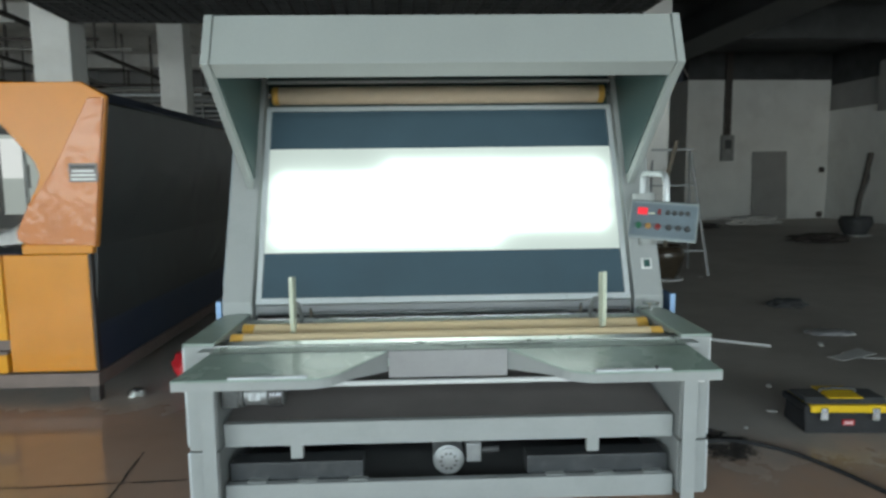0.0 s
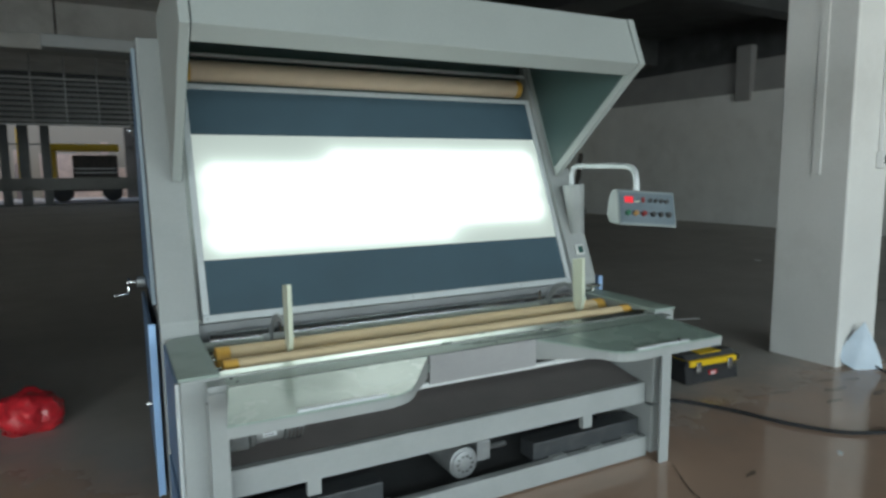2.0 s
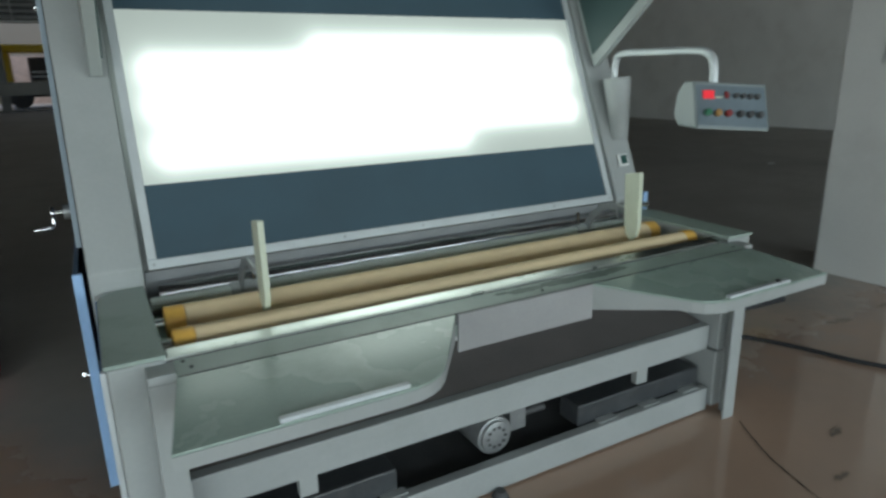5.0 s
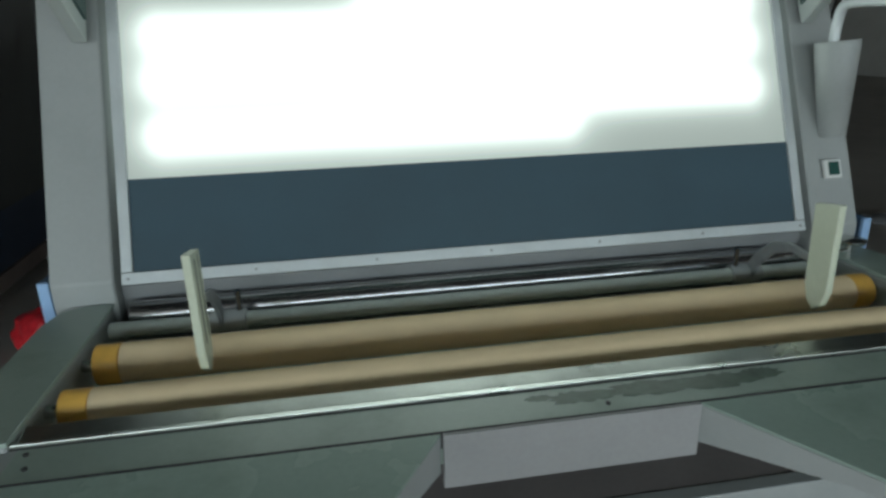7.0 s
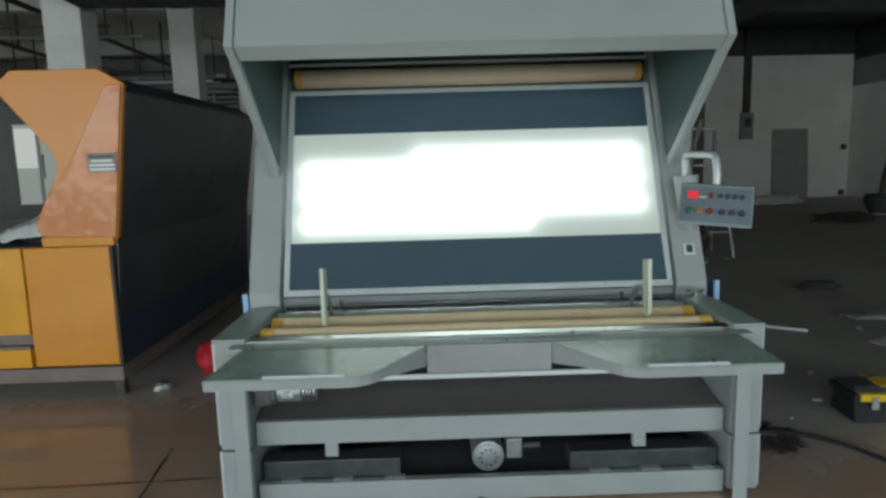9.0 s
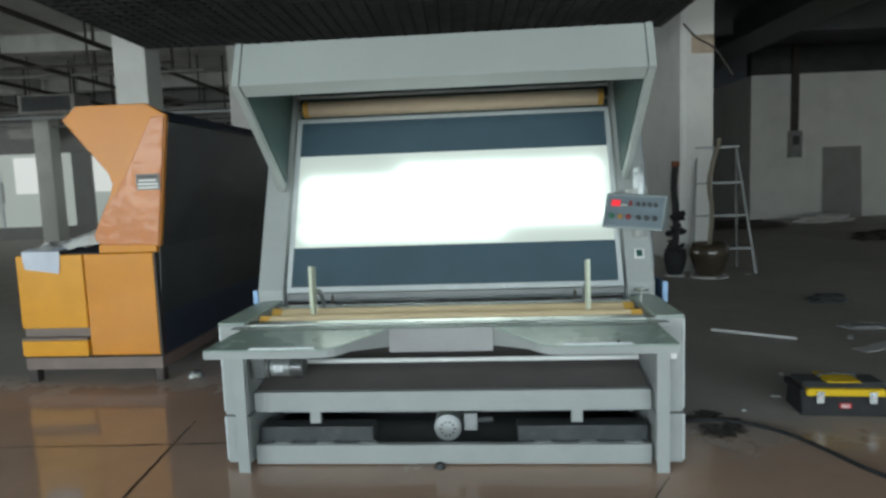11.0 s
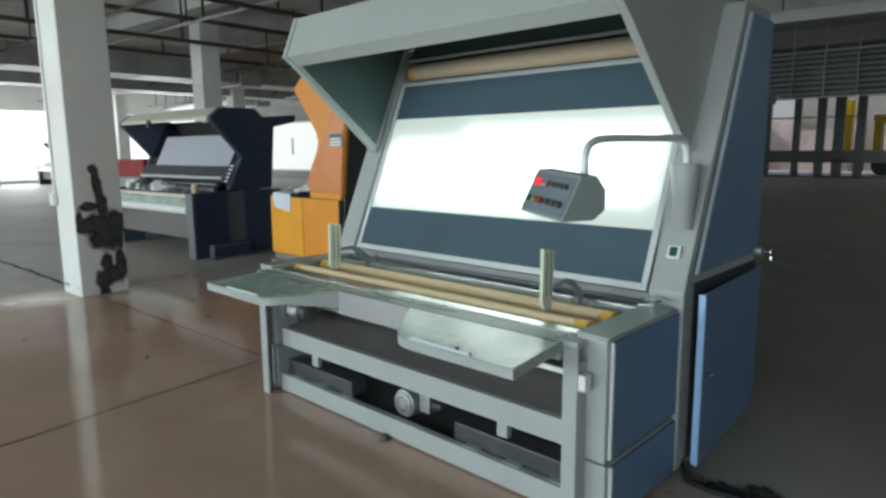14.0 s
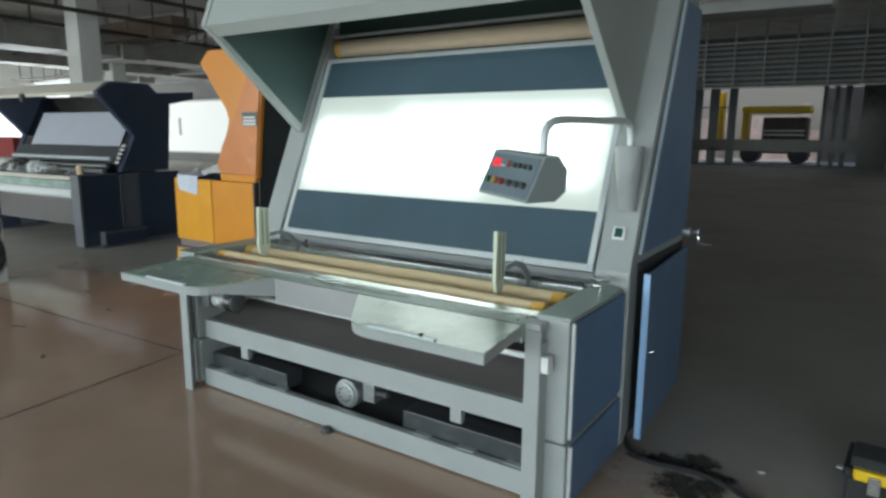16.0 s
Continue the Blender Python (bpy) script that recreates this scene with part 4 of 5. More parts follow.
# sprinkler pipes with hangers
for u, z in ((-9.6, 3.95), (-11.4, 3.85), (-13.6, 3.95), (-15.2, 3.8), (-18.0, 3.9), (-21.5, 3.8), (-27.0, 3.85)):
    p = thing("sprinkler_pipe", (0, 0, 0), 0, "dark rusty sprinkler pipe hung under the beams", "pipe", "sprinkler pipes")
    p.matrix_basis = HALL
    part("pipe", rod((u, -12, z), (u, 29.5, z), 0.045, seg=10), PIPE, p, "", True)
    for k in range(14):
        v = -11 + 3.0 * k + (u % 1)
        part("hanger", box(u - 0.02, u + 0.02, v - 0.02, v + 0.02, z, 4.9, 0), PIPE, p)
for v, z in ((2.4, 3.72), (8.2, 3.75), (13.2, 3.7), (18.6, 3.72)):
    p = thing("sprinkler_pipe", (0, 0, 0), 0, "thin dark branch pipe under the beams", "pipe", "sprinkler pipes")
    p.matrix_basis = HALL
    part("pipe", rod((-35, v, z), (-8.6, v, z), 0.03, seg=8), PIPE, p, "", True)
    for k in range(8):
        part("hanger", box(-34 + 3.4 * k, -33.97 + 3.4 * k, v - 0.015, v + 0.015, z, 4.9, 0), PIPE, p)
for u, v0, v1, w, h, z in ((-19.8, 1.0, 12.0, 1.3, 0.55, 3.45), (-24.6, -6.0, 20.0, 1.0, 0.5, 3.5), (-12.2, 14.0, 29.0, 1.1, 0.5, 3.6), (-16.9, 16.0, 19.5, 0.9, 0.45, 3.2)):
    d = thing("air_duct", (0, 0, 0), 0, "galvanised sheet-metal air duct under the slab", "duct", "air ducts")
    d.matrix_basis = HALL
    n = max(2, int((v1 - v0) / 1.5))
    for k in range(n):
        a0, a1 = v0 + (v1 - v0) * k / n, v0 + (v1 - v0) * (k + 1) / n
        part("duct_section", box(u - w / 2, u + w / 2, a0, a1 - 0.03, z, z + h, 0.01), DUCT, d)
        part("flange", box(u - w / 2 - 0.02, u + w / 2 + 0.02, a1 - 0.029, a1 - 0.001, z - 0.02, z + h + 0.02, 0.003), DUCT, d)
    part("strap", box(u - w / 2 - 0.03, u - w / 2 - 0.01, v0 + 0.5, v0 + 0.54, z, 4.9, 0), PIPE, d)
for u in (-5.0, -2.2):
    structure("duct_hanger", box(u, u + 0.03, 9.5, 9.53, 3.58, 4.9, 0), PIPE, HALL, "hanger of the pale duct", "hanger")
    structure("duct_hanger", box(u, u + 0.03, 12.3, 12.33, 4.05, 4.9, 0), PIPE, HALL, "hanger of the dim duct", "hanger")
structure("hanging_duct", box(-6.0, -1.9, 12.0, 12.6, 3.75, 4.05, 0.02), DUCT, HALL, "dim duct behind the pale one", "duct")
for k, (v, z, r) in enumerate(((13.9, 3.55, 0.035), (14.3, 3.72, 0.05), (14.7, 3.62, 0.03), (15.2, 3.86, 0.05), (15.8, 3.50, 0.035), (16.3, 3.70, 0.05), (20.3, 3.6, 0.06), (9.6, 3.85, 0.03), (4.2, 3.9, 0.03))):
    p = thing("conduit_run", (0, 0, 0), 0, "pale conduit hung in a bundle under the slab", "conduit", "conduit runs")
    p.matrix_basis = HALL
    part("pipe", rod((-35.5, v, z), (-8.6, v, z), r, seg=8), (ALU, DUCT, LOUVRE)[k % 3], p, "", True)
    for i in range(7):
        part("hanger", box(-34.4 + 4.1 * i + 0.3 * (k % 4), -34.37 + 4.1 * i + 0.3 * (k % 4), v - 0.015, v + 0.015, z, 4.9, 0), PIPE, p)
d = thing("air_duct", (0, 0, 0), 0, "brown-coated air duct hung under the beams", "duct", "air ducts")
d.matrix_basis = HALL
BROWN = surface("brown_duct_coat", (0.20, 0.135, 0.105), 0.6, vary=0.15, scale=2)
for k in range(9):
    part("duct_section", box(-34 + 1.9 * k, -34 + 1.9 * k + 1.87, 8.7, 9.3, 3.9, 4.4, 0.01), BROWN, d)
part("strap", box(-26.0, -25.96, 8.68, 8.69, 3.9, 4.9, 0), PIPE, d)
for u, v, z in ((-19.6, 8.9, 3.35), (-13.4, 12.2, 3.4), (-26.5, 14.0, 3.3)):
    f = thing("fan_unit", (0, 0, 0), 0, "dark box-shaped fan unit hung under the slab", "fan unit", "fan units")
    f.matrix_basis = HALL
    part("case", box(u - 0.7, u + 0.7, v - 0.35, v + 0.35, z, z + 0.45, 0.015), DUCT, f)
    part("mouth", box(u - 0.6, u + 0.6, v - 0.362, v - 0.351, z + 0.05, z + 0.40, 0), BLACK, f, "dark air outlet")
    for s in (-1, 1):
        part("hanger", rod((u + 0.6 * s, v, z + 0.45), (u + 0.6 * s, v, 4.9), 0.01, seg=6), PIPE, f)
structure("dark_beam", box(-0.3, 9.3, 4.6, 5.0, 4.2, 4.9, 0.01), BLACK_AND_UNLIT, HALL, "dark beam in the dark bay, coloured as unlit", "beam")
structure("dark_beam", box(-0.3, 9.3, 10.0, 10.4, 4.2, 4.9, 0.01), BLACK_AND_UNLIT, HALL, "dark beam in the dark bay, coloured as unlit", "beam")
structure("dark_duct", box(2.2, 3.2, -4.0, 14.5, 4.05, 4.5, 0.02), surface("dusty_black_duct", (0.05, 0.05, 0.052), 0.5, vary=0.3, scale=2), HALL, "dusty dark duct in the black ceiling", "duct")

# column fittings
COL_R, COL_L, COL_2 = columns[-0.11, -0.01], columns[-8.29, -0.01], columns[-0.12, 5.85]
part("conduit", box(-0.19, -0.15, -0.252, -0.232, 1.6, 4.6, 0.003), WHITE, COL_2, "white surface conduit")
part("rust_stain", box(-0.08, 0.228, -0.2325, -0.2305, 3.05, 3.3, 0), surface("rusty_patch", (0.45, 0.36, 0.28), 0.9, vary=0.3, scale=6), COL_2, "faint rusty stain")
part("loose_cable", tube(curve([(-0.20, -0.255, 3.45), (0.0, -0.25, 3.25), (0.24, -0.245, 3.1), (0.5, -0.2, 2.75)], 6), 0.012, 6), PIPE, COL_2, "loose hanging cable", True)
c = part("conduit", box(0.10, 0.135, -0.275, -0.252, 1.5, 4.8, 0.003), WHITE, COL_R, "white surface conduit")
part("junction_box", box(0.085, 0.155, -0.30, -0.252, 1.40, 1.52, 0.005), WHITE, COL_R, "broken white socket box")
part("socket_hole", box(0.10, 0.14, -0.306, -0.301, 1.43, 1.49, 0), BLACK, COL_R, "dark socket hole")
for z in (1.92, 2.28):
    part("clip", box(0.17, 0.185, -0.27, -0.252, z, z + 0.04, 0.003), GREYWALL, COL_R, "small rusty bracket")
part("edge_guard", box(-0.262, -0.252, -0.06, 0.0, 1.36, 2.6, 0.002), PLASTER, COL_R, "chipped plaster strip")
part("conduit", box(-0.20, -0.17, -0.248, -0.227, 1.0, 4.8, 0.003), WHITE, COL_L, "white surface conduit")
part("junction_box", box(-0.235, -0.15, -0.275, -0.227, 0.88, 1.0, 0.005), WHITE, COL_L, "small white wall box")


def splash(name, spots, colour=(0.05, 0.05, 0.055), rough=0.8, flat=False):
    """A soft-edged stain of overlapping spots on a wall (y, z) or, flat, on the floor (x, y)."""
    m = surface(name, colour, rough, vary=0.5, scale=24)
    t = m.node_tree
    co = t.nodes.new("ShaderNodeTexCoord")
    wob = t.nodes.new("ShaderNodeTexNoise")
    wob.inputs["Scale"].default_value, wob.inputs["Detail"].default_value, wob.inputs["Distortion"].default_value = (24, 5, 1.2) if flat else (11, 4, 0)
    t.links.new(co.outputs["Object"], wob.inputs["Vector"])
    best = None
    for y, z, ry, rz in spots:
        d = t.nodes.new("ShaderNodeVectorMath")
        d.operation = "MULTIPLY_ADD"
        t.links.new(co.outputs["Object"], d.inputs[0])
        d.inputs[1].default_value = (1 / ry, 1 / rz, 0) if flat else (0, 1 / ry, 1 / rz)
        d.inputs[2].default_value = (-y / ry, -z / rz, 0) if flat else (0, -y / ry, -z / rz)
        ln = t.nodes.new("ShaderNodeVectorMath")
        ln.operation = "LENGTH"
        t.links.new(d.outputs["Vector"], ln.inputs[0])
        if best is None:
            best = ln.outputs["Value"]
        else:
            mn = t.nodes.new("ShaderNodeMath")
            mn.operation = "SMOOTH_MIN"
            mn.inputs[2].default_value = 0.25
            t.links.new(best, mn.inputs[0])
            t.links.new(ln.outputs["Value"], mn.inputs[1])
            best = mn.outputs[0]
    add = t.nodes.new("ShaderNodeMath")
    add.operation = "MULTIPLY_ADD"
    t.links.new(wob.outputs["Fac"], add.inputs[0])
    add.inputs[1].default_value = 2.0 if flat else 1.1
    t.links.new(best, add.inputs[2])
    ramp = t.nodes.new("ShaderNodeMapRange")
    ramp.interpolation_type = "SMOOTHSTEP"
    for k, v in (("From Min", 1.3 if flat else 1.1), ("From Max", 2.4 if flat else 1.85), ("To Min", 0.8 if flat else 0.95), ("To Max", 0.0)):
        ramp.inputs[k].default_value = v
    t.links.new(add.outputs[0], ramp.inputs["Value"])
    t.links.new(ramp.outputs["Result"], t.nodes["Principled BSDF"].inputs["Alpha"])
    return m


SPRAY = splash("black_spray", [(y, z, 1.6 * ry, 1.5 * rz) for y, z, ry, rz in [(-0.035, 1.235, 0.022, 0.025), (-0.012, 1.14, 0.02, 0.09), (0.012, 0.99, 0.024, 0.13), (0.03, 0.84, 0.03, 0.12), (-0.09, 0.875, 0.055, 0.028), (-0.185, 0.74, 0.024, 0.06), (-0.16, 0.665, 0.05, 0.03),
                                 (-0.05, 0.70, 0.11, 0.055), (0.05, 0.68, 0.12, 0.10), (0.14, 0.72, 0.06, 0.06), (0.05, 0.55, 0.09, 0.07), (0.17, 0.56, 0.02, 0.09),
                                 (0.03, 0.31, 0.035, 0.06), (0.165, 0.27, 0.035, 0.10), (0.08, 0.20, 0.08, 0.06), (0.0, 0.13, 0.05, 0.05), (-0.01, 0.04, 0.03, 0.07)]])
part("paint_stain", box(0.2255, 0.2265, -0.222, 0.222, 0.004, 1.32, 0), SPRAY, COL_L, "sprayed black paint stain")

for k, (x, w, h) in enumerate(((-0.20, 0.035, 0.04), (-0.15, 0.03, 0.035), (-0.11, 0.02, 0.045), (0.10, 0.05, 0.02))):
    part("scribble", box(x + 0.02, x + w + 0.02, -0.2275, -0.2255, 0.07 + 0.006 * (k % 2), 0.07 + h, 0), GREYWALL, COL_L, "small dark scribbled bar")

# floor joints and cracks
def ribbon(points, w, seed):
    rnd = random.Random(seed)
    line = curve(points, 10)
    bm = bmesh.new()
    prev = None
    for i, p in enumerate(line):
        d = (line[min(i + 1, len(line) - 1)] - line[max(i - 1, 0)]).normalized()
        s = Vector((-d.y, d.x, 0)) * w * (0.4 + 0.8 * rnd.random())
        j = Vector((rnd.uniform(-1, 1), rnd.uniform(-1, 1), 0)) * w * 0.5
        q = (bm.verts.new(p + s + j), bm.verts.new(p - s + j))
        if prev:
            bm.faces.new((prev[0], prev[1], q[1], q[0]))
        prev = q
    return bm


for i, (pts, w) in enumerate([([(-1.26, -1.5, 0.002), (-1.36, 1.06, 0.002), (-1.44, 1.7, 0.002), (-1.53, 2.45, 0.002), (-1.60, 3.1, 0.002)], 0.006),
                             ([(-5.3, 2.63, 0.002), (-2.04, 2.73, 0.002), (-1.2, 2.77, 0.002)], 0.006), ([(-16.0, 2.1, 0.0022), (-8.8, 2.46, 0.0022), (-7.0, 2.58, 0.0022), (-5.3, 2.63, 0.0022)], 0.03),
                             ([(1.03, 2.36, 0.002), (0.96, 2.24, 0.002), (0.90, 2.12, 0.002), (0.84, 1.92, 0.002), (0.79, 1.72, 0.002)], 0.003),
                             ([(-9.0, 0.9, 0.002), (-5.4, 1.0, 0.002), (-4.0, 1.15, 0.002), (-2.4, 1.0, 0.002), (-1.25, 1.02, 0.002)], 0.003),
                             ([(5.0, 4.2, 0.002), (7.0, 3.9, 0.002), (9.3, 4.1, 0.002), (12, 4.3, 0.002)], 0.012)]):
    structure("floor_joint", ribbon(pts, w, i), JOINT, None, "dirty open joint in the polished floor", "joint")

rnd = random.Random(5)
for i, (x, y, r) in enumerate([(0.93, 1.70, 0.045), (1.02, 1.95, 0.03), (2.75, 2.62, 0.07), (2.95, 2.45, 0.06), (2.55, 2.5, 0.05), (2.4, 2.75, 0.06), (-2.6, 1.36, 0.05), (-0.64, 1.05, 0.03), (-4.4, 1.95, 0.05), (-2.2, 2.2, 0.04),
                               (-3.0, 2.4, 0.06), (3.2, 2.1, 0.05), (3.25, 2.55, 0.08), (2.85, 2.75, 0.05), (3.05, 2.68, 0.05), (1.28, 2.12, 0.035), (0.72, 1.72, 0.05), (0.88, 1.86, 0.04), (-3.3, 1.75, 0.06), (-1.9, 1.2, 0.03), (-2.9, 3.0, 0.05), (-3.6, 3.2, 0.06)]):
    bm = bmesh.new()
    n, turn = 26, rnd.uniform(-0.5, 0.5)
    ring = []
    for k in range(n):
        a = 6.2832 * k / n
        p, q = 1.5 * r * (0.55 + 0.7 * rnd.random()) * math.cos(a), 0.42 * r * (0.4 + 0.9 * rnd.random()) * math.sin(a)
        ring.append(bm.verts.new((x + p * math.cos(turn) - q * math.sin(turn), y + p * math.sin(turn) + q * math.cos(turn), 0.0015 + 0.0001 * i)))
    bm.faces.new(ring)
    structure("floor_stain", bm, STAIN, None, "dark dried stain on the floor", "stain")


OIL = splash("old_oil_stain", [(1.46, 2.90, 0.11, 0.075), (1.53, 2.97, 0.06, 0.05), (1.42, 2.97, 0.06, 0.04), (1.36, 3.09, 0.10, 0.05), (1.46, 3.16, 0.07, 0.06), (1.54, 3.07, 0.06, 0.035), (1.25, 3.06, 0.06, 0.03)], (0.085, 0.075, 0.068), 0.45, True)
structure("floor_stain", box(1.12, 1.72, 2.72, 3.30, 0.0008, 0.0035, 0), OIL, None, "dark oil stain round the power cable", "stain")


# ---- wrapped orange machine, end panel towards the aisle ----
om = thing("wrapped_orange_machine", (-2.6, 3.9, 0), 0, "orange inspection machine wrapped in clear film, on a grey plinth", "machine")
OM = pose(-2.6, 3.9, 0)


def opart(name, bm, material, parent=None, label="", smooth=False):
    return part(name, bm, material, parent or om, label, smooth, OM)


opart("plinth", box(-3.295, -2.22, 3.9, 6.8, 0.10, 0.19, 0.004), PLINTH, None, "brown-grey plinth frame")
for x in (-3.25, -2.26):
    for y in (3.93, 6.6):
        opart("foot", box(x - 0.03, x + 0.03, y - 0.02, y + 0.05, 0, 0.10, 0.003), PIPE)
opart("lower_panel", box(-2.765, -2.235, 3.90, 3.94, 0.205, 0.965, 0.006), ORANGE_FILM, None, "orange lower end panel")
opart("lower_panel", box(-3.295, -2.778, 3.90, 3.94, 0.415, 0.965, 0.006), ORANGE, None, "orange lower end panel")
opart("lower_panel", box(-3.295, -2.778, 3.88, 3.94, 0.205, 0.325, 0.006), ORANGE, None, "small orange foot panel")
opart("notch_shelf", box(-3.295, -2.778, 3.882, 3.94, 0.327, 0.345, 0.002), PLINTH, None, "brown shelf above the foot panel")
opart("notch_back", box(-3.293, -2.780, 3.928, 3.942, 0.347, 0.413, 0), PLINTH)
opart("panel_gap", box(-3.28, -2.225, 3.945, 6.75, 0.195, 0.97, 0.004), NAVY, None, "dark lower body")
opart("trim", box(-2.232, -2.215, 3.90, 3.944, 0.20, 0.97, 0.002), PIPE, None, "dark corner trim")
opart("neck_base", box(-2.64, -2.20, 3.902, 3.96, 0.968, 1.03, 0.006), ORANGE_FILM, None, "orange strip under the shaped end panel")
upper = opart("upper_end_panel", prism([(-2.835, 1.94), (-2.72, 2.035), (-2.20, 2.035), (-2.05, 1.945), (-2.17, 1.01), (-2.60, 1.02), (-2.66, 1.06), (-2.665, 1.11), (-2.585, 1.27), (-2.515, 1.40), (-2.495, 1.47), (-2.52, 1.55)], "y", 3.905, 3.945, 0.006), ORANGE_TAN, None, "orange shaped end panel under clear film")
opart("raised_cheek", prism([(-2.16, 1.935), (-2.06, 1.94), (-2.175, 1.02), (-2.595, 1.03), (-2.65, 1.065), (-2.655, 1.11), (-2.575, 1.27), (-2.48, 1.39), (-2.40, 1.50), (-2.30, 1.68)], "y", 3.888, 3.904, 0.006), ORANGE_WRAP, upper, "raised orange cheek under clear film")
pl = opart("name_plate", box(-2.30, -2.125, 3.880, 3.8875, 1.42, 1.535, 0.002), surface("plate_grey", (0.20, 0.18, 0.17), 0.4), upper, "small printed plate")
for k, (z, w, mt) in enumerate(((1.513, 0.15, BLACK), (1.488, 0.13, WHITE), (1.462, 0.15, WHITE), (1.437, 0.15, WHITE))):
    opart("print_bar", box(-2.2125 - w / 2, -2.2125 + w / 2, 3.8775, 3.8798, z - 0.007, z + 0.007, 0), mt, pl)
opart("back_sheet", prism([(-2.105, 1.935), (-2.055, 1.90), (-2.195, 1.0), (-2.240, 0.25), (-2.265, 0.25), (-2.265, 1.0)], "y", 3.947, 6.75, 0.004), DARKSIDE, None, "dark charcoal back sheet")
opart("hood_body", prism([(-2.80, 1.93), (-2.71, 2.01), (-2.21, 2.01), (-2.09, 1.93), (-2.26, 1.02), (-2.36, 1.02), (-2.30, 1.75), (-2.76, 1.86)], "y", 3.947, 6.75, 0.003), NAVY, None, "dark hood and screen body")
FILM = surface("clear_film", (0.82, 0.82, 0.81), 0.2, vary=0.15, scale=8, fine=14, bump=0.10, coat=0.6)
FILM.node_tree.nodes["Principled BSDF"].inputs["Alpha"].default_value = 0.85
bm = bmesh.new()
bmesh.ops.create_grid(bm, x_segments=22, y_segments=16, size=0.5)
for v in bm.verts:
    s, y = v.co.x + 0.5, v.co.y + 0.5
    n = noise.fractal(Vector((s * 5, y * 5, 2)), 0.9, 2.0, 4)
    v.co = Vector((-2.49 - 0.70 * s + 0.012 * n, 3.915 + 0.5 * y, 1.0 + (0.03 + 0.50 * (1 - s) ** 1.7) * (0.12 + 0.88 * y ** 0.6) + 0.03 * n))
opart("film_drape", bm, FILM, None, "clear film draped from the cheek to the shelf", True)
bm = bmesh.new()
bmesh.ops.create_grid(bm, x_segments=26, y_segments=18, size=0.5)
for v in bm.verts:
    n = noise.fractal(v.co * 6, 0.9, 2.0, 4)
    x, y = v.co.x, v.co.y
    v.co = Vector((-2.87 + 0.75 * x + 0.02 * n, 4.24 + 0.56 * y, 1.0 + 0.12 * max(0, 0.5 - abs(x - 0.15)) + 0.07 * n + 0.25 * max(0, x)))
opart("film", bm, FILM, None, "crumpled clear film over the shelf", True)
bm = bmesh.new()
bmesh.ops.create_grid(bm, x_segments=14, y_segments=10, size=0.5)
for v in bm.verts:
    x, y = v.co.x, v.co.y
    n = noise.fractal(v.co * 7 + Vector((3, 1, 0)), 0.9, 2.0, 3)
    drop = max(0.0, -y + 0.1)
    v.co = Vector((-3.09 + 0.30 * x - 0.05 * drop * x, 3.892 + 0.30 * max(0, y - 0.1) + 0.006 * n, 0.99 + 0.03 * n * max(0, y) + 0.05 * max(0, y) - (0.24 + 0.06 * x) * drop))
opart("paper_sheet", bm, surface("pale_blue_paper", (0.62, 0.66, 0.75), 0.6, vary=0.1), None, "crumpled pale sheet", True)


# ---- navy inspection machine with a white cloth on its screen ----
def rag_mesh(size, seed, rough=0.34, flat=0.6):
    bm = bmesh.new()
    bmesh.ops.create_icosphere(bm, subdivisions=4, radius=1)
    for v in bm.verts:
        n = noise.fractal(v.co * 1.9 + Vector((seed, 0, 0)), 0.8, 2.0, 5)
        d = v.co * (0.86 + rough * n)
        v.co = Vector((d.x * size[0], d.y * size[1], max(0.0, (d.z + flat) / (1 + flat)) * size[2]))
    return bm


SLATE = surface("slate_grey_post", (0.17, 0.18, 0.20), 0.4, vary=0.08)


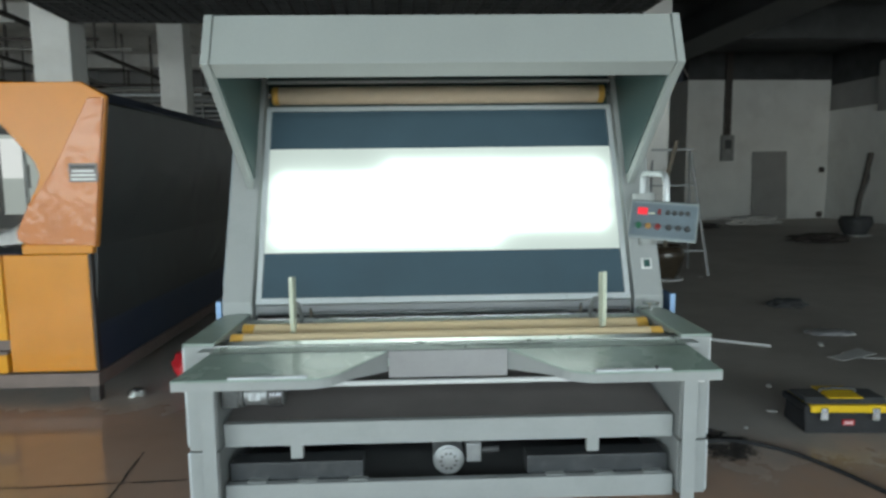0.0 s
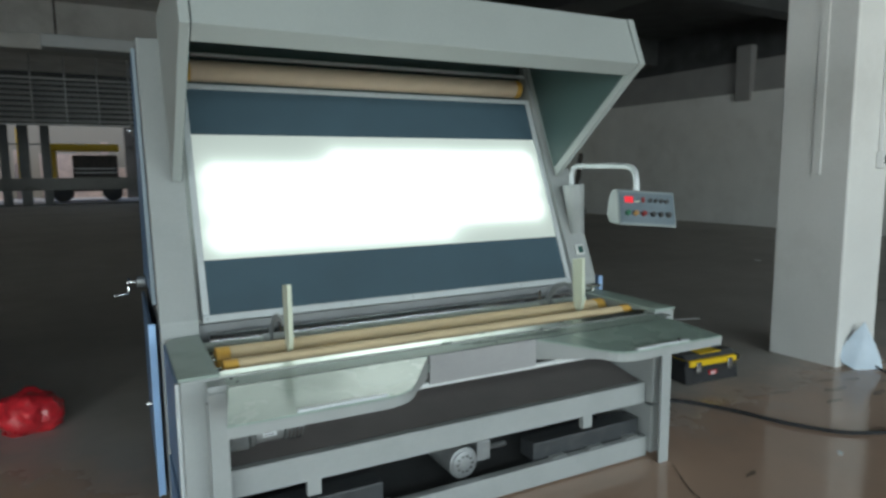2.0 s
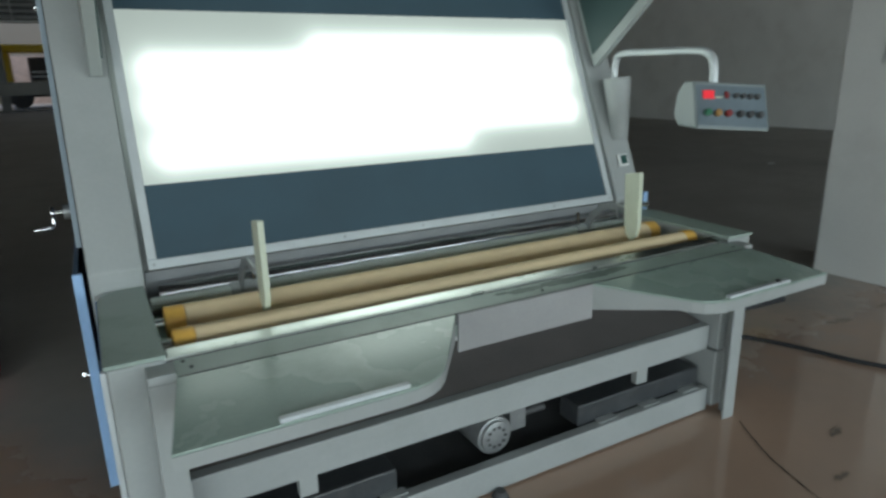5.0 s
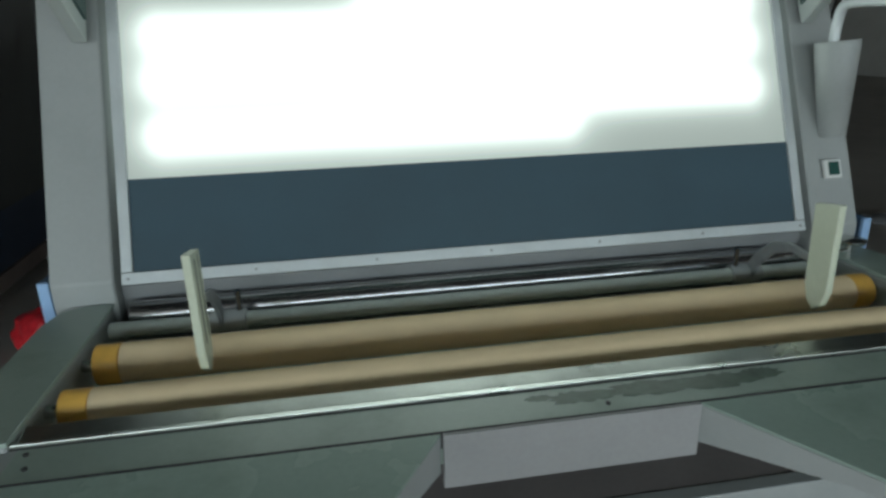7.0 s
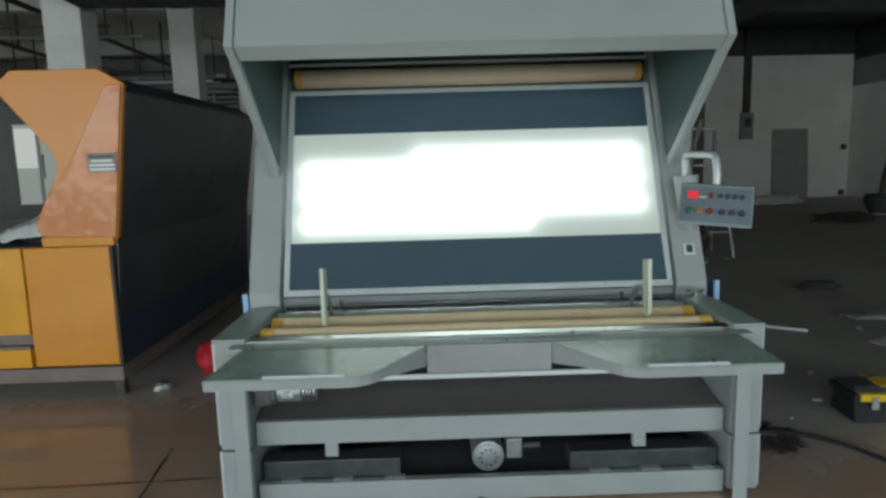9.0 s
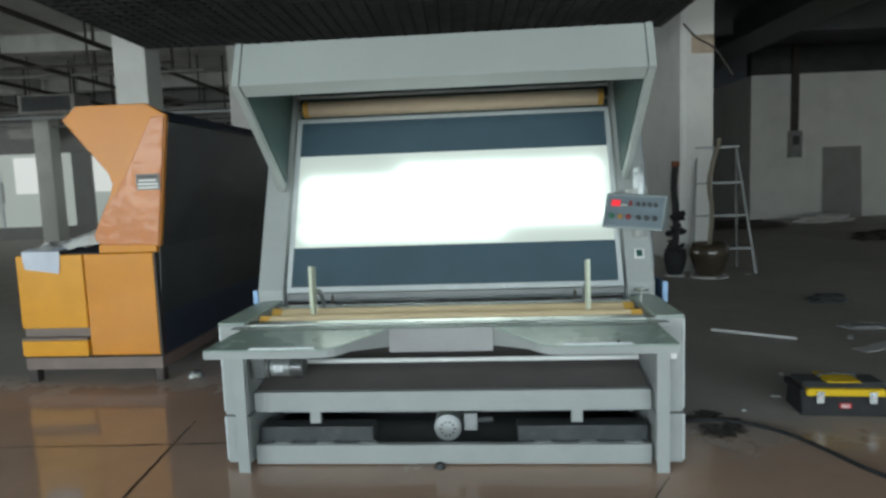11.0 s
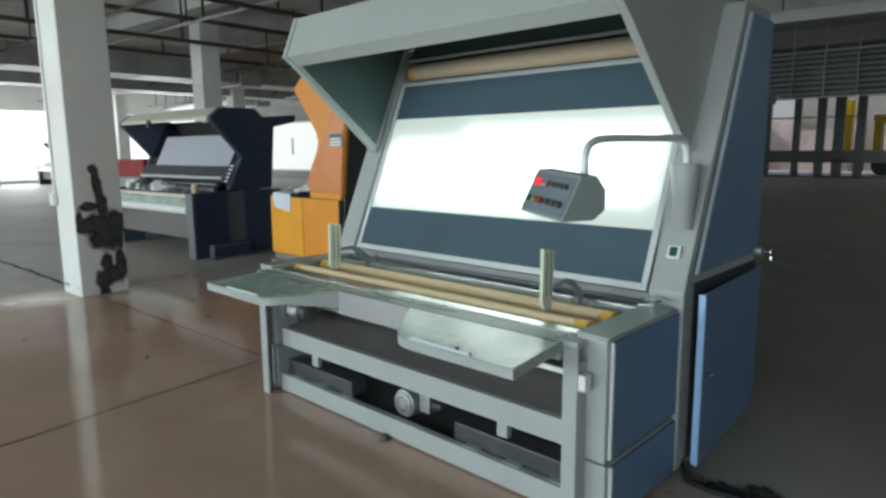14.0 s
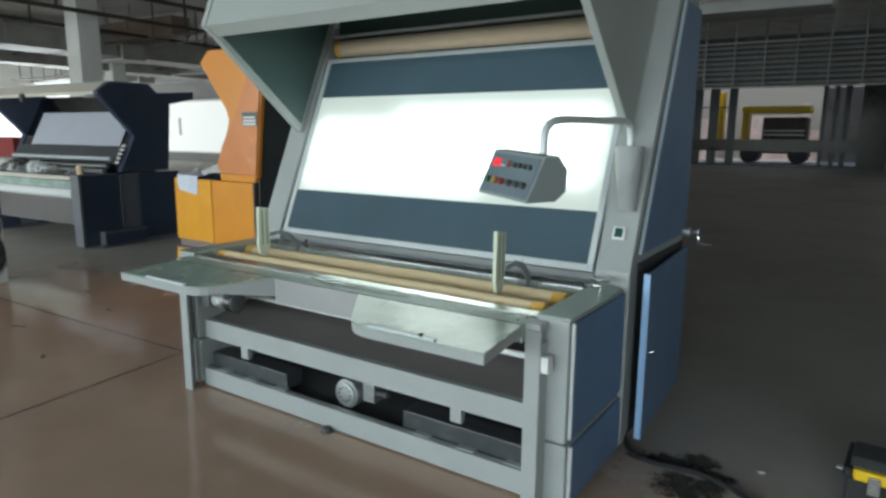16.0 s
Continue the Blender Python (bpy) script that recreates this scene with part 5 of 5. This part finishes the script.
def navy_machine(name, loc, turn, width, label):
    m = thing(name, loc, turn, label, "machine", "navy inspection machines")
    w = width / 2
    side = [(-0.45, 1.80), (-0.45, 1.835), (-0.29, 1.958), (0.21, 1.963), (0.34, 1.855), (0.89, 1.897), (0.87, 1.80), (0.51, 1.72), (0.43, 0.885), (-0.235, 0.885), (-0.02, 1.31), (-0.06, 1.37)]
    for s in (-1, 1):
        part("cheek", prism(side, "x", s * w, s * (w - 0.09), 0.006), NAVY, m, "navy side cheek")
        part("cheek_plate", prism([(-0.43, 1.80), (-0.43, 1.83), (-0.285, 1.945), (0.20, 1.95), (0.33, 1.85), (0.22, 1.74), (-0.04, 1.38)], "x", s * (w + 0.001), s * (w + 0.014), 0.004), NAVY, m, "raised navy plate on the cheek")
        part("end_box", box(s * w, s * (w - 0.16), -0.01, 0.57, 0.03, 0.862, 0.006), NAVY, m, "navy rear end box")
        part("end_recess", box(s * (w - 0.035), s * (w - 0.16), -0.235, -0.012, 0.03, 0.85, 0.003), SLATE, m, "slate grey recess between the end boxes")
        fb = part("end_box_front", box(s * w, s * (w - 0.16), -0.74, -0.24, 0.02, 0.862, 0.006), NAVY, m, "navy front end box")
        part("front_post", box(s * (w + 0.004), s * (w - 0.16), -0.775, -0.743, 0.02, 0.866, 0.004), SLATE, fb, "slate grey front post")
        part("edge_strip", box(s * (w + 0.001), s * (w + 0.006), -0.265, -0.245, 0.20, 0.85, 0.001), SLATE, fb, "slate grey edge strip")
        kb = part("kick_box", box(s * (w + 0.11), s * (w + 0.002), -0.56, -0.02, 0.032, 0.185, 0.005), NAVY, m, "low navy kick box")
        part("kick_front", box(s * (w + 0.11), s * (w + 0.002), -0.575, -0.563, 0.032, 0.187, 0.003), SLATE, kb, "slate grey front plate")
        part("kick_edge", box(s * (w + 0.111), s * (w + 0.116), -0.57, -0.02, 0.17, 0.187, 0.001), SLATE, kb)
        part("plinth", box(s * (w + 0.115), s * (w - 0.16), -0.60, 0.58, 0.0, 0.019, 0.003), SLATE, m, "slate grey plinth strip")
    part("hood", prism([(-0.45, 1.80), (-0.45, 1.835), (-0.29, 1.958), (0.18, 1.963), (0.18, 1.945), (-0.28, 1.94), (-0.425, 1.825), (-0.425, 1.80)], "x", -w + 0.092, w - 0.092, 0.002), BEIGE, m, "beige hood panel")
    part("screen", prism([(-0.17, 0.98), (0.25, 1.82), (0.29, 1.80), (-0.13, 0.96)], "x", -w + 0.095, w - 0.095, 0.002), GUNMETAL, m, "dark viewing screen")
    part("cloth", prism([(-0.078, 1.19), (0.137, 1.62), (0.143, 1.617), (-0.072, 1.187)], "x", -w + 0.36, w - 0.22, 0), FABRIC, m, "white cloth over the screen").location = (0, -0.012, 0)
    part("lower_board", prism([(-0.23, 0.985), (-0.13, 1.185), (-0.11, 1.175), (-0.21, 0.975)], "x", -w + 0.1, w - 0.1, 0), BLACKBOX, m, "dark board below the screen")
    part("table", box(-w + 0.17, w - 0.17, -0.72, -0.20, 0.82, 0.84, 0.003), TRAY, m, "dark table plate")
    for y, z, r, mt, lab in ((-0.30, 0.945, 0.026, STEEL, "bright steel roller"), (-0.245, 1.035, 0.022, ALU, "bright aluminium bar"), (-0.72, 0.64, 0.062, WHITE, "white cloth roller"), (-0.34, 0.885, 0.03, CAST, "grey cast roller")):
        part("roller", rod((-w + 0.17, y, z), (w - 0.17, y, z), r, seg=16), mt, m, lab, True)
    part("front_beam", box(-w + 0.17, w - 0.17, -0.745, -0.715, 0.705, 0.79, 0.003), GREEN, m, "green front beam")
    part("table_edge", box(-w + 0.17, w - 0.17, -0.775, -0.722, 0.80, 0.85, 0.004), BEIGE, m, "pale table edge strip")
    part("back_board", box(-w + 0.17, w - 0.17, 0.30, 0.36, 0.05, 0.95, 0.003), GUNMETAL, m)
    part("bottom_rail", box(-w + 0.17, w - 0.17, -0.62, -0.57, 0.24, 0.565, 0.003), TRAY, m, "dull grey lower sheet")
    part("foot_block", box(w - 0.42, w - 0.20, -0.60, -0.45, 0.0, 0.16, 0.006), BLACK, m, "black foot block")
    rnd = random.Random(len(name) + int(width * 10))
    for k in range(17):
        x = -w + 0.30 + (2 * w - 0.8) * (k + 0.6 * rnd.random()) / 17
        rag = rag_mesh((rnd.uniform(0.07, 0.20), rnd.uniform(0.07, 0.14), rnd.uniform(0.06, 0.19) if k < 11 else 0.06), k + width)
        rag.transform(Matrix.Translation((x, -0.55 + 0.14 * rnd.random(), 0.838)))
        part("rag", rag, (WHITE, CAST, TRAY, WHITE, BLACK)[k % 5], m, "crumpled cloth on the table", True)
    part("tin", rod((w - 0.42, -0.50, 0.84), (w - 0.42, -0.50, 0.96), 0.038, seg=14), CORK, m, "tan tin on the table", True)
    for k in range(5):
        part("button", box(w - 0.02, w - 0.085, -0.252 + 0.0255 * k, -0.232 + 0.0255 * k, 0.985 + 0.05 * k, 1.012 + 0.05 * k, 0.003), WHITE, m, "white push button")
    part("hood_bracket", box(-0.35, -0.28, -0.49, -0.43, 1.74, 1.84, 0.004), BLACK, m, "black bracket under the hood edge")
    return m


navy_machine("navy_inspection_machine", (-7.025, 4.934, 0), 3, 2.65, "navy inspection machine with beige hood and white cloth")
navy_machine("navy_inspection_machine", (-28.9, 9.85, 0), 10, 2.6, "far navy inspection machine near the bright openings")

rb = thing("stacked_boxes", (-11.3, 5.9, 0), 12, "dark red crate on a grey pallet", "crate")
part("crate", box(-0.5, 0.5, -0.3, 0.3, 0.9, 1.25, 0.01), surface("dark_red", (0.32, 0.03, 0.03), 0.5), rb)
part("pallet", box(-0.55, 0.55, -0.35, 0.35, 0, 0.899, 0.01), LOUVRE, rb)

# yellow loader in the yard, seen through the north windows
ld = thing("yellow_loader", (-2.0, 37.5, -0.02), 0, "yellow wheel loader parked outside the windows", "vehicle")
part("body", box(-0.9, 1.1, -0.7, 0.8, 0.9, 2.3, 0.08), PIPE, ld, "dark engine body")
part("roof", box(-1.9, 1.2, -0.8, 0.8, 2.5, 2.85, 0.08), YELLOW, ld, "yellow cab roof")
part("post", box(-1.9, -1.6, -0.5, 0.5, 0.9, 2.49, 0.03), YELLOW, ld, "yellow post")
part("boom", box(-3.2, -2.85, -0.3, 0.3, 1.2, 3.6, 0.04), YELLOW, ld, "raised yellow boom")
part("boom_base", box(-3.2, -1.61, -0.25, 0.25, 1.0, 1.19, 0.03), YELLOW, ld)
for x in (-1.4, 0.8):
    part("wheel", rod((x, -0.8, 0.45), (x, 0.8, 0.45), 0.45, seg=20, bevel=0.05), BLACK, ld, "", True)
part("grille", box(-0.8, 1.0, -0.73, -0.705, 1.4, 1.46, 0.005), WHITE, ld)
part("grille", box(-0.8, 1.0, -0.73, -0.705, 1.6, 1.66, 0.005), WHITE, ld)
part("chassis", box(-1.7, 1.2, -0.5, 0.5, 0.5, 0.899, 0.03), PIPE, ld)


# ---- dark bay: partition fittings and clutter ----
CASEGREY = surface("dusty_box_grey", (0.24, 0.245, 0.24), 0.6, vary=0.2, scale=6)
eb = thing("electric_box", (8.9, 18.625, 0), 2.7, "grey electric box with a conduit on the partition", "electric box")
part("case", box(-0.17, 0.20, -0.12, 0, 1.75, 2.50, 0.01), CASEGREY, eb, "grey metal case")
part("breaker", box(-0.08, 0.10, -0.16, -0.121, 2.10, 2.36, 0.01), BLACK, eb, "dark breaker")
part("conduit", box(-0.10, 0.10, -0.10, 0, 2.501, 4.88, 0.01), PIPE, eb, "dark cable trunking")
bd = thing("leaning_board", (10.27, 18.685, 0), 2.7, "grey board leaning against the partition", "board")
b = box(-0.54, 0.54, -0.03, 0, 0, 2.02, 0.006)
b.transform(pose(0, -0.12, 0, -4, 0, 0))
part("board", b, GREYWALL, bd)
for z in (1.46, 0.12):
    so = thing("wall_socket", (0, 0, 0), 0, "small dark wall socket on the partition", "socket")
    so.matrix_basis = HALL @ Matrix.Translation((9.12, 15.2, z))
    part("plate", box(-0.08, 0.08, -0.04, 0, -0.08, 0.08, 0.005), PIPE, so)


def pot(loc, r, h, material, label, saucer=True, name="plant_pot"):
    p = thing(name, loc, 0, label, "pot")
    bm = bmesh.new()
    prof = [(0.62, 0.02), (0.80, 0.25), (1.0, 0.62), (1.02, 0.80), (0.90, 0.93), (0.96, 1.0), (0.86, 1.0), (0.80, 0.9)]
    rings = [[bm.verts.new((r * a * math.cos(6.2832 * k / 28), r * a * math.sin(6.2832 * k / 28), h * z)) for k in range(28)] for a, z in prof]
    for r0, r1 in zip(rings, rings[1:]):
        for k in range(28):
            bm.faces.new((r0[k], r0[(k + 1) % 28], r1[(k + 1) % 28], r1[k]))
    bm.faces.new(rings[0][::-1])
    bm.faces.new(rings[-1])
    part("jar", bm, material, p, "", True)
    if saucer:
        part("saucer", rod((0, 0, 0), (0, 0, h * 0.04), r * 0.95, r, seg=28), WHITE, p, "white saucer", True)
    return p


GLAZE = surface("dark_brown_glaze", (0.06, 0.045, 0.03), 0.18, vary=0.2, scale=6, coat=0.5)
p1 = pot((3.16, 8.27, 0), 0.25, 0.46, GLAZE, "large glazed brown jar on a white saucer beside the column", name="glazed_jar")
part("stalk", tube(curve([(0, 0, 0.40), (0.03, 0, 0.9), (0.0, 0.02, 1.3), (0.12, 0, 1.85)], 5), 0.03), surface("dry_stalk", (0.22, 0.19, 0.15), 0.8, vary=0.2), p1, "dry pale stalk", True)
p2 = pot((2.75, 8.42, 0), 0.15, 0.36, POTBLACK, "black plant pot with a dead dark plant beside the column")
part("stem", tube(curve([(0, 0, 0.3), (0.01, 0, 0.8), (-0.02, 0, 1.2), (0, 0, 1.52)], 5), 0.045), POTBLACK, p2, "dead black stem", True)
part("stem_tip", rod((0, 0, 1.50), (0, 0, 1.57), 0.055, seg=12), surface("rust_tip", (0.25, 0.08, 0.04), 0.7), p2, "", True)
rnd = random.Random(3)
bm = bmesh.new()
for k in range(26):
    a, z, rr = rnd.uniform(0, 6.28), rnd.uniform(0.4, 0.85), rnd.uniform(0.03, 0.13)
    bmesh.ops.create_icosphere(bm, subdivisions=1, radius=rnd.uniform(0.03, 0.06), matrix=Matrix.Translation((rr * math.cos(a), rr * math.sin(a), z)) @ pose(0, 0, 0, rnd.uniform(0, 90), 30, 0) @ Matrix.Diagonal((1, 0.5, 1.4, 1)))
part("dead_leaves", bm, POTBLACK, p2, "clumped dead leaves", True)
p3 = pot((9.45, 13.55, 0), 0.33, 0.42, BLACK, "dark pot with a bare bent trunk near the wall")
part("trunk", tube(curve([(0, 0, 0.35), (0.05, 0, 0.8), (0.12, 0, 1.1), (0.28, 0.05, 1.8)], 5), 0.06), PIPE, p3, "bare bent trunk", True)
part("branch", tube(curve([(0.05, 0, 0.85), (0.2, -0.03, 1.25), (0.16, 0, 1.55)], 5), 0.03), PIPE, p3, "", True)

sl = thing("step_ladder", (3.42, 8.80, 0), 0, "aluminium step ladder standing beside the column", "ladder")
for s in (-1, 1):
    part("stile", tube([(s * 0.43, -0.35, 0), (s * 0.27, 0, 1.74)], 0.018, 8), CAST, sl)
    part("rear_stile", tube([(s * 0.43, 0.35, 0), (s * 0.27, 0.02, 1.72)], 0.014, 8), CAST, sl)
for k in range(3):
    f = 0.2 + 0.26 * k
    hw = 0.43 - 0.16 * f
    part("step", box(-hw, hw, -0.35 * (1 - f) - 0.04, -0.35 * (1 - f) + 0.04, 1.74 * f - 0.012, 1.74 * f + 0.012, 0.003), CAST, sl)
part("top_cap", box(-0.30, 0.30, -0.06, 0.07, 1.735, 1.765, 0.005), CAST, sl)

bt = thing("water_bottle", (12.05, 6.35, 0), 0, "large dark water bottle with a pump by the wall", "bottle")
part("bottle", rod((0, 0, 0), (0, 0, 0.40), 0.15, 0.15, seg=24, bevel=0.03), surface("dim_bottle", (0.10, 0.11, 0.12), 0.15, vary=0.1, coat=0.5), bt, "", True)
part("band", rod((0, 0, 0.10), (0, 0, 0.15), 0.152, seg=24), WHITE, bt, "pale band", True)
part("neck", rod((0, 0, 0.40), (0, 0, 0.48), 0.12, 0.03, seg=20), BLACK, bt, "", True)
part("pump", rod((0, 0, 0.48), (0, 0, 0.60), 0.03, 0.02, seg=12), BLACK, bt, "", True)

# toolbox
tb = thing("toolbox", (2.03, 3.14, 0), -4, "black plastic toolbox with a yellow lid rim and steel latches", "toolbox")
tb.matrix_basis = pose(1.975, 3.12, 0, 0, 0, -4) @ Matrix.Diagonal((0.92, 0.92, 0.8, 1))
part("body", prism([(0, 0.0), (0.02, 0.145), (0.25, 0.145), (0.27, 0.0)], "x", 0, 0.50, 0.01), POTBLACK, tb, "black ribbed body")
part("rim", box(0.024, 0.476, -0.005, 0.285, 0.146, 0.20, 0.012), YELLOW, tb, "yellow lid rim")
for x in (-0.012, 0.477):
    part("rim_end", box(x, x + 0.035, -0.003, 0.283, 0.146, 0.198, 0.012), POTBLACK, tb, "black rim end")
lid = part("lid", prism([(0.015, 0.201), (0.06, 0.235), (0.22, 0.235), (0.265, 0.201)], "x", 0.01, 0.49, 0.008), BLACK, tb, "black lid")
part("lid_band", box(0.15, 0.35, 0.03, 0.25, 0.2345, 0.243, 0.003), YELLOW, lid, "yellow lid band")
part("handle", tube(curve([(0.14, 0.14, 0.243), (0.16, 0.14, 0.262), (0.25, 0.14, 0.268), (0.34, 0.14, 0.262), (0.36, 0.14, 0.243)], 5), 0.01), BLACK, lid, "folded black handle", True)
for x in (0.10, 0.40):
    lt = part("latch", box(x - 0.022, x + 0.022, -0.016, -0.0055, 0.10, 0.185, 0.003), STEEL, tb, "steel latch")
    part("latch_loop", box(x - 0.012, x + 0.012, -0.021, -0.0165, 0.12, 0.165, 0.002), CHROME, lt)
part("badge", box(0.215, 0.285, 0.0005, 0.016, 0.06, 0.095, 0.002), RED, tb, "small red badge")
for k in range(2):
    part("badge_print", box(0.225, 0.275, -0.0012, 0.0002, 0.068 + 0.013 * k, 0.074 + 0.013 * k, 0), WHITE, tb, "")


# crumpled things on the floor
def crumple(name, loc, size, material, label, category, seed, rough=0.34):
    t = thing(name, loc, 0, label, category)
    part("sheet", rag_mesh(size, seed, rough), material, t, "", True)
    return t


crumple("red_bag", (-1.76, 4.37, 0), (0.19, 0.18, 0.25), RED, "crumpled shiny red plastic bag on the floor", "bag", 1.0, 0.13)
crumple("silver_scrap", (-2.02, 3.98, 0), (0.06, 0.05, 0.06), STEEL, "crumpled silver foil scrap on the floor", "scrap", 4.0)
crumple("clear_film", (3.45, 5.2, 0), (0.22, 0.12, 0.05), surface("film_grey", (0.30, 0.30, 0.31), 0.12, vary=0.2, coat=0.6), "crumpled clear film on the dark floor", "film", 7.0, 0.16)
crumple("dark_cloth", (3.75, 6.35, 0), (0.22, 0.12, 0.10), BLACK, "dark rag lying on the floor", "cloth", 2.0)
crumple("foil_scrap", (3.08, 1.97, 0), (0.10, 0.05, 0.06), STEEL, "crumpled pale foil beside the cable", "scrap", 9.0)
crumple("rubble_heap", (7.9, 12.4, 0), (0.7, 0.4, 0.18), PIPE, "low heap of dark rubble and cable", "rubble", 3.0)
crumple("rubble_heap", (6.4, 15.8, 0), (1.1, 0.5, 0.2), PIPE, "low heap of dark cables by the partition", "rubble", 5.0)
crumple("rubble_heap", (8.9, 16.8, 0), (0.8, 0.4, 0.25), CONCRETE, "grey rubble by the partition", "rubble", 6.0)
crumple("dark_rag", (11.8, 5.4, 0), (0.30, 0.25, 0.12), BLACK, "dark rag by the wall", "cloth", 8.0)
crumple("dark_clod", (0.76, 1.64, 0), (0.05, 0.04, 0.035), BLACK, "dark clod of dirt beside the plaster chip", "dirt", 13.0)
crumple("dusty_slab_chip", (0.82, 1.60, 0), (0.07, 0.045, 0.025), CONCRETE, "chip of broken plaster on the floor", "chip", 11.0)
stick = thing("white_strip", (2.45, 5.02, 0), -33, "white plastic strip lying on the floor", "strip")
part("strip", box(-0.34, 0.34, -0.012, 0.012, 0, 0.02, 0.003), WHITE, stick)
for i, (x, y, a, w, d) in enumerate([(3.22, 4.55, 24, 0.42, 0.12), (3.42, 4.45, -14, 0.34, 0.04), (3.18, 4.88, 62, 0.12, 0.04), (3.61, 5.16, 12, 0.14, 0.04), (3.30, 4.66, 30, 0.24, 0.05), (1.69, 3.21, 40, 0.024, 0.018), (3.36, 5.35, 30, 0.10, 0.05), (3.70, 8.35, 10, 0.06, 0.05), (1.97, 3.45, 0, 0.05, 0.03), (8.2, 5.0, 10, 0.25, 0.1), (9.32, 4.11, 0, 0.3, 0.12), (7.4, 6.6, 40, 0.12, 0.08), (10.3, 5.6, 15, 0.2, 0.1),
                                     (1.85, 2.05, 30, 0.04, 0.02), (2.1, 1.7, 30, 0.03, 0.03), (2.2, 3.9, 60, 0.06, 0.03)]):
    pp = thing("paper_scrap", (x, y, 0), a, "pale scrap of paper lying on the floor", "paper", "floor litter")
    part("sheet", box(-w / 2, w / 2, -d / 2, d / 2, 0.001, 0.006, 0.001), WHITE, pp)

ls = thing("bent_sheet", (3.29, 2.74, 0), -36, "bent pale blue sheet leaning on the column foot", "sheet")
bm = bmesh.new()
rim = [(-0.05, 0.0), (0.14, 0.0), (0.135, 0.07), (0.10, 0.17), (0.06, 0.26), (0.035, 0.325), (-0.02, 0.27), (-0.09, 0.19), (-0.135, 0.11), (-0.125, 0.04)]
hub = bm.verts.new((0.0, 0.055, 0.13))
ring = [bm.verts.new((x, 0.02 + 0.30 * z + 1.6 * x * x, z)) for x, z in rim]
for k in range(len(ring)):
    bm.faces.new((hub, ring[k], ring[(k + 1) % len(ring)]))
bmesh.ops.subdivide_edges(bm, edges=bm.edges[:], cuts=2, use_grid_fill=True, smooth=0.6)
bmesh.ops.solidify(bm, geom=bm.faces[:], thickness=0.005)
part("sheet", bm, surface("pale_blue_sheet", (0.50, 0.60, 0.70), 0.35, vary=0.06), ls, "", True)

cb1 = thing("power_cable", (1.14, 3.15, 0), 0, "black power cable lying across the floor", "cable")
part("cable", tube([Vector(p) - Vector((1.14, 3.15, 0)) for p in curve([(1.12, 3.2, 0.12), (1.14, 3.13, 0.03), (1.19, 3.06, 0.012), (1.27, 3.02, 0.012), (1.39, 3.03, 0.012), (1.50, 3.03, 0.012), (1.62, 2.98, 0.012), (1.75, 2.86, 0.012), (1.86, 2.65, 0.012), (1.95, 2.40, 0.012), (2.10, 2.18, 0.012), (2.30, 2.07, 0.012), (2.51, 1.97, 0.012), (2.82, 1.87, 0.012), (3.4, 1.77, 0.012), (4.3, 1.7, 0.012), (6.0, 2.2, 0.012)], 8)], 0.011, 8), POTBLACK, cb1, "", True)
cb2 = thing("floor_cable", (3.5, 2.7, 0), 0, "thin black cable running from the column foot", "cable")
part("cable", tube([Vector(p) - Vector((3.5, 2.7, 0)) for p in curve([(3.44, 2.87, 0.1), (3.39, 2.68, 0.01), (3.36, 2.35, 0.01), (3.37, 2.05, 0.01), (3.44, 1.4, 0.01), (3.7, 0.6, 0.01)], 8)], 0.008, 8), POTBLACK, cb2, "", True)
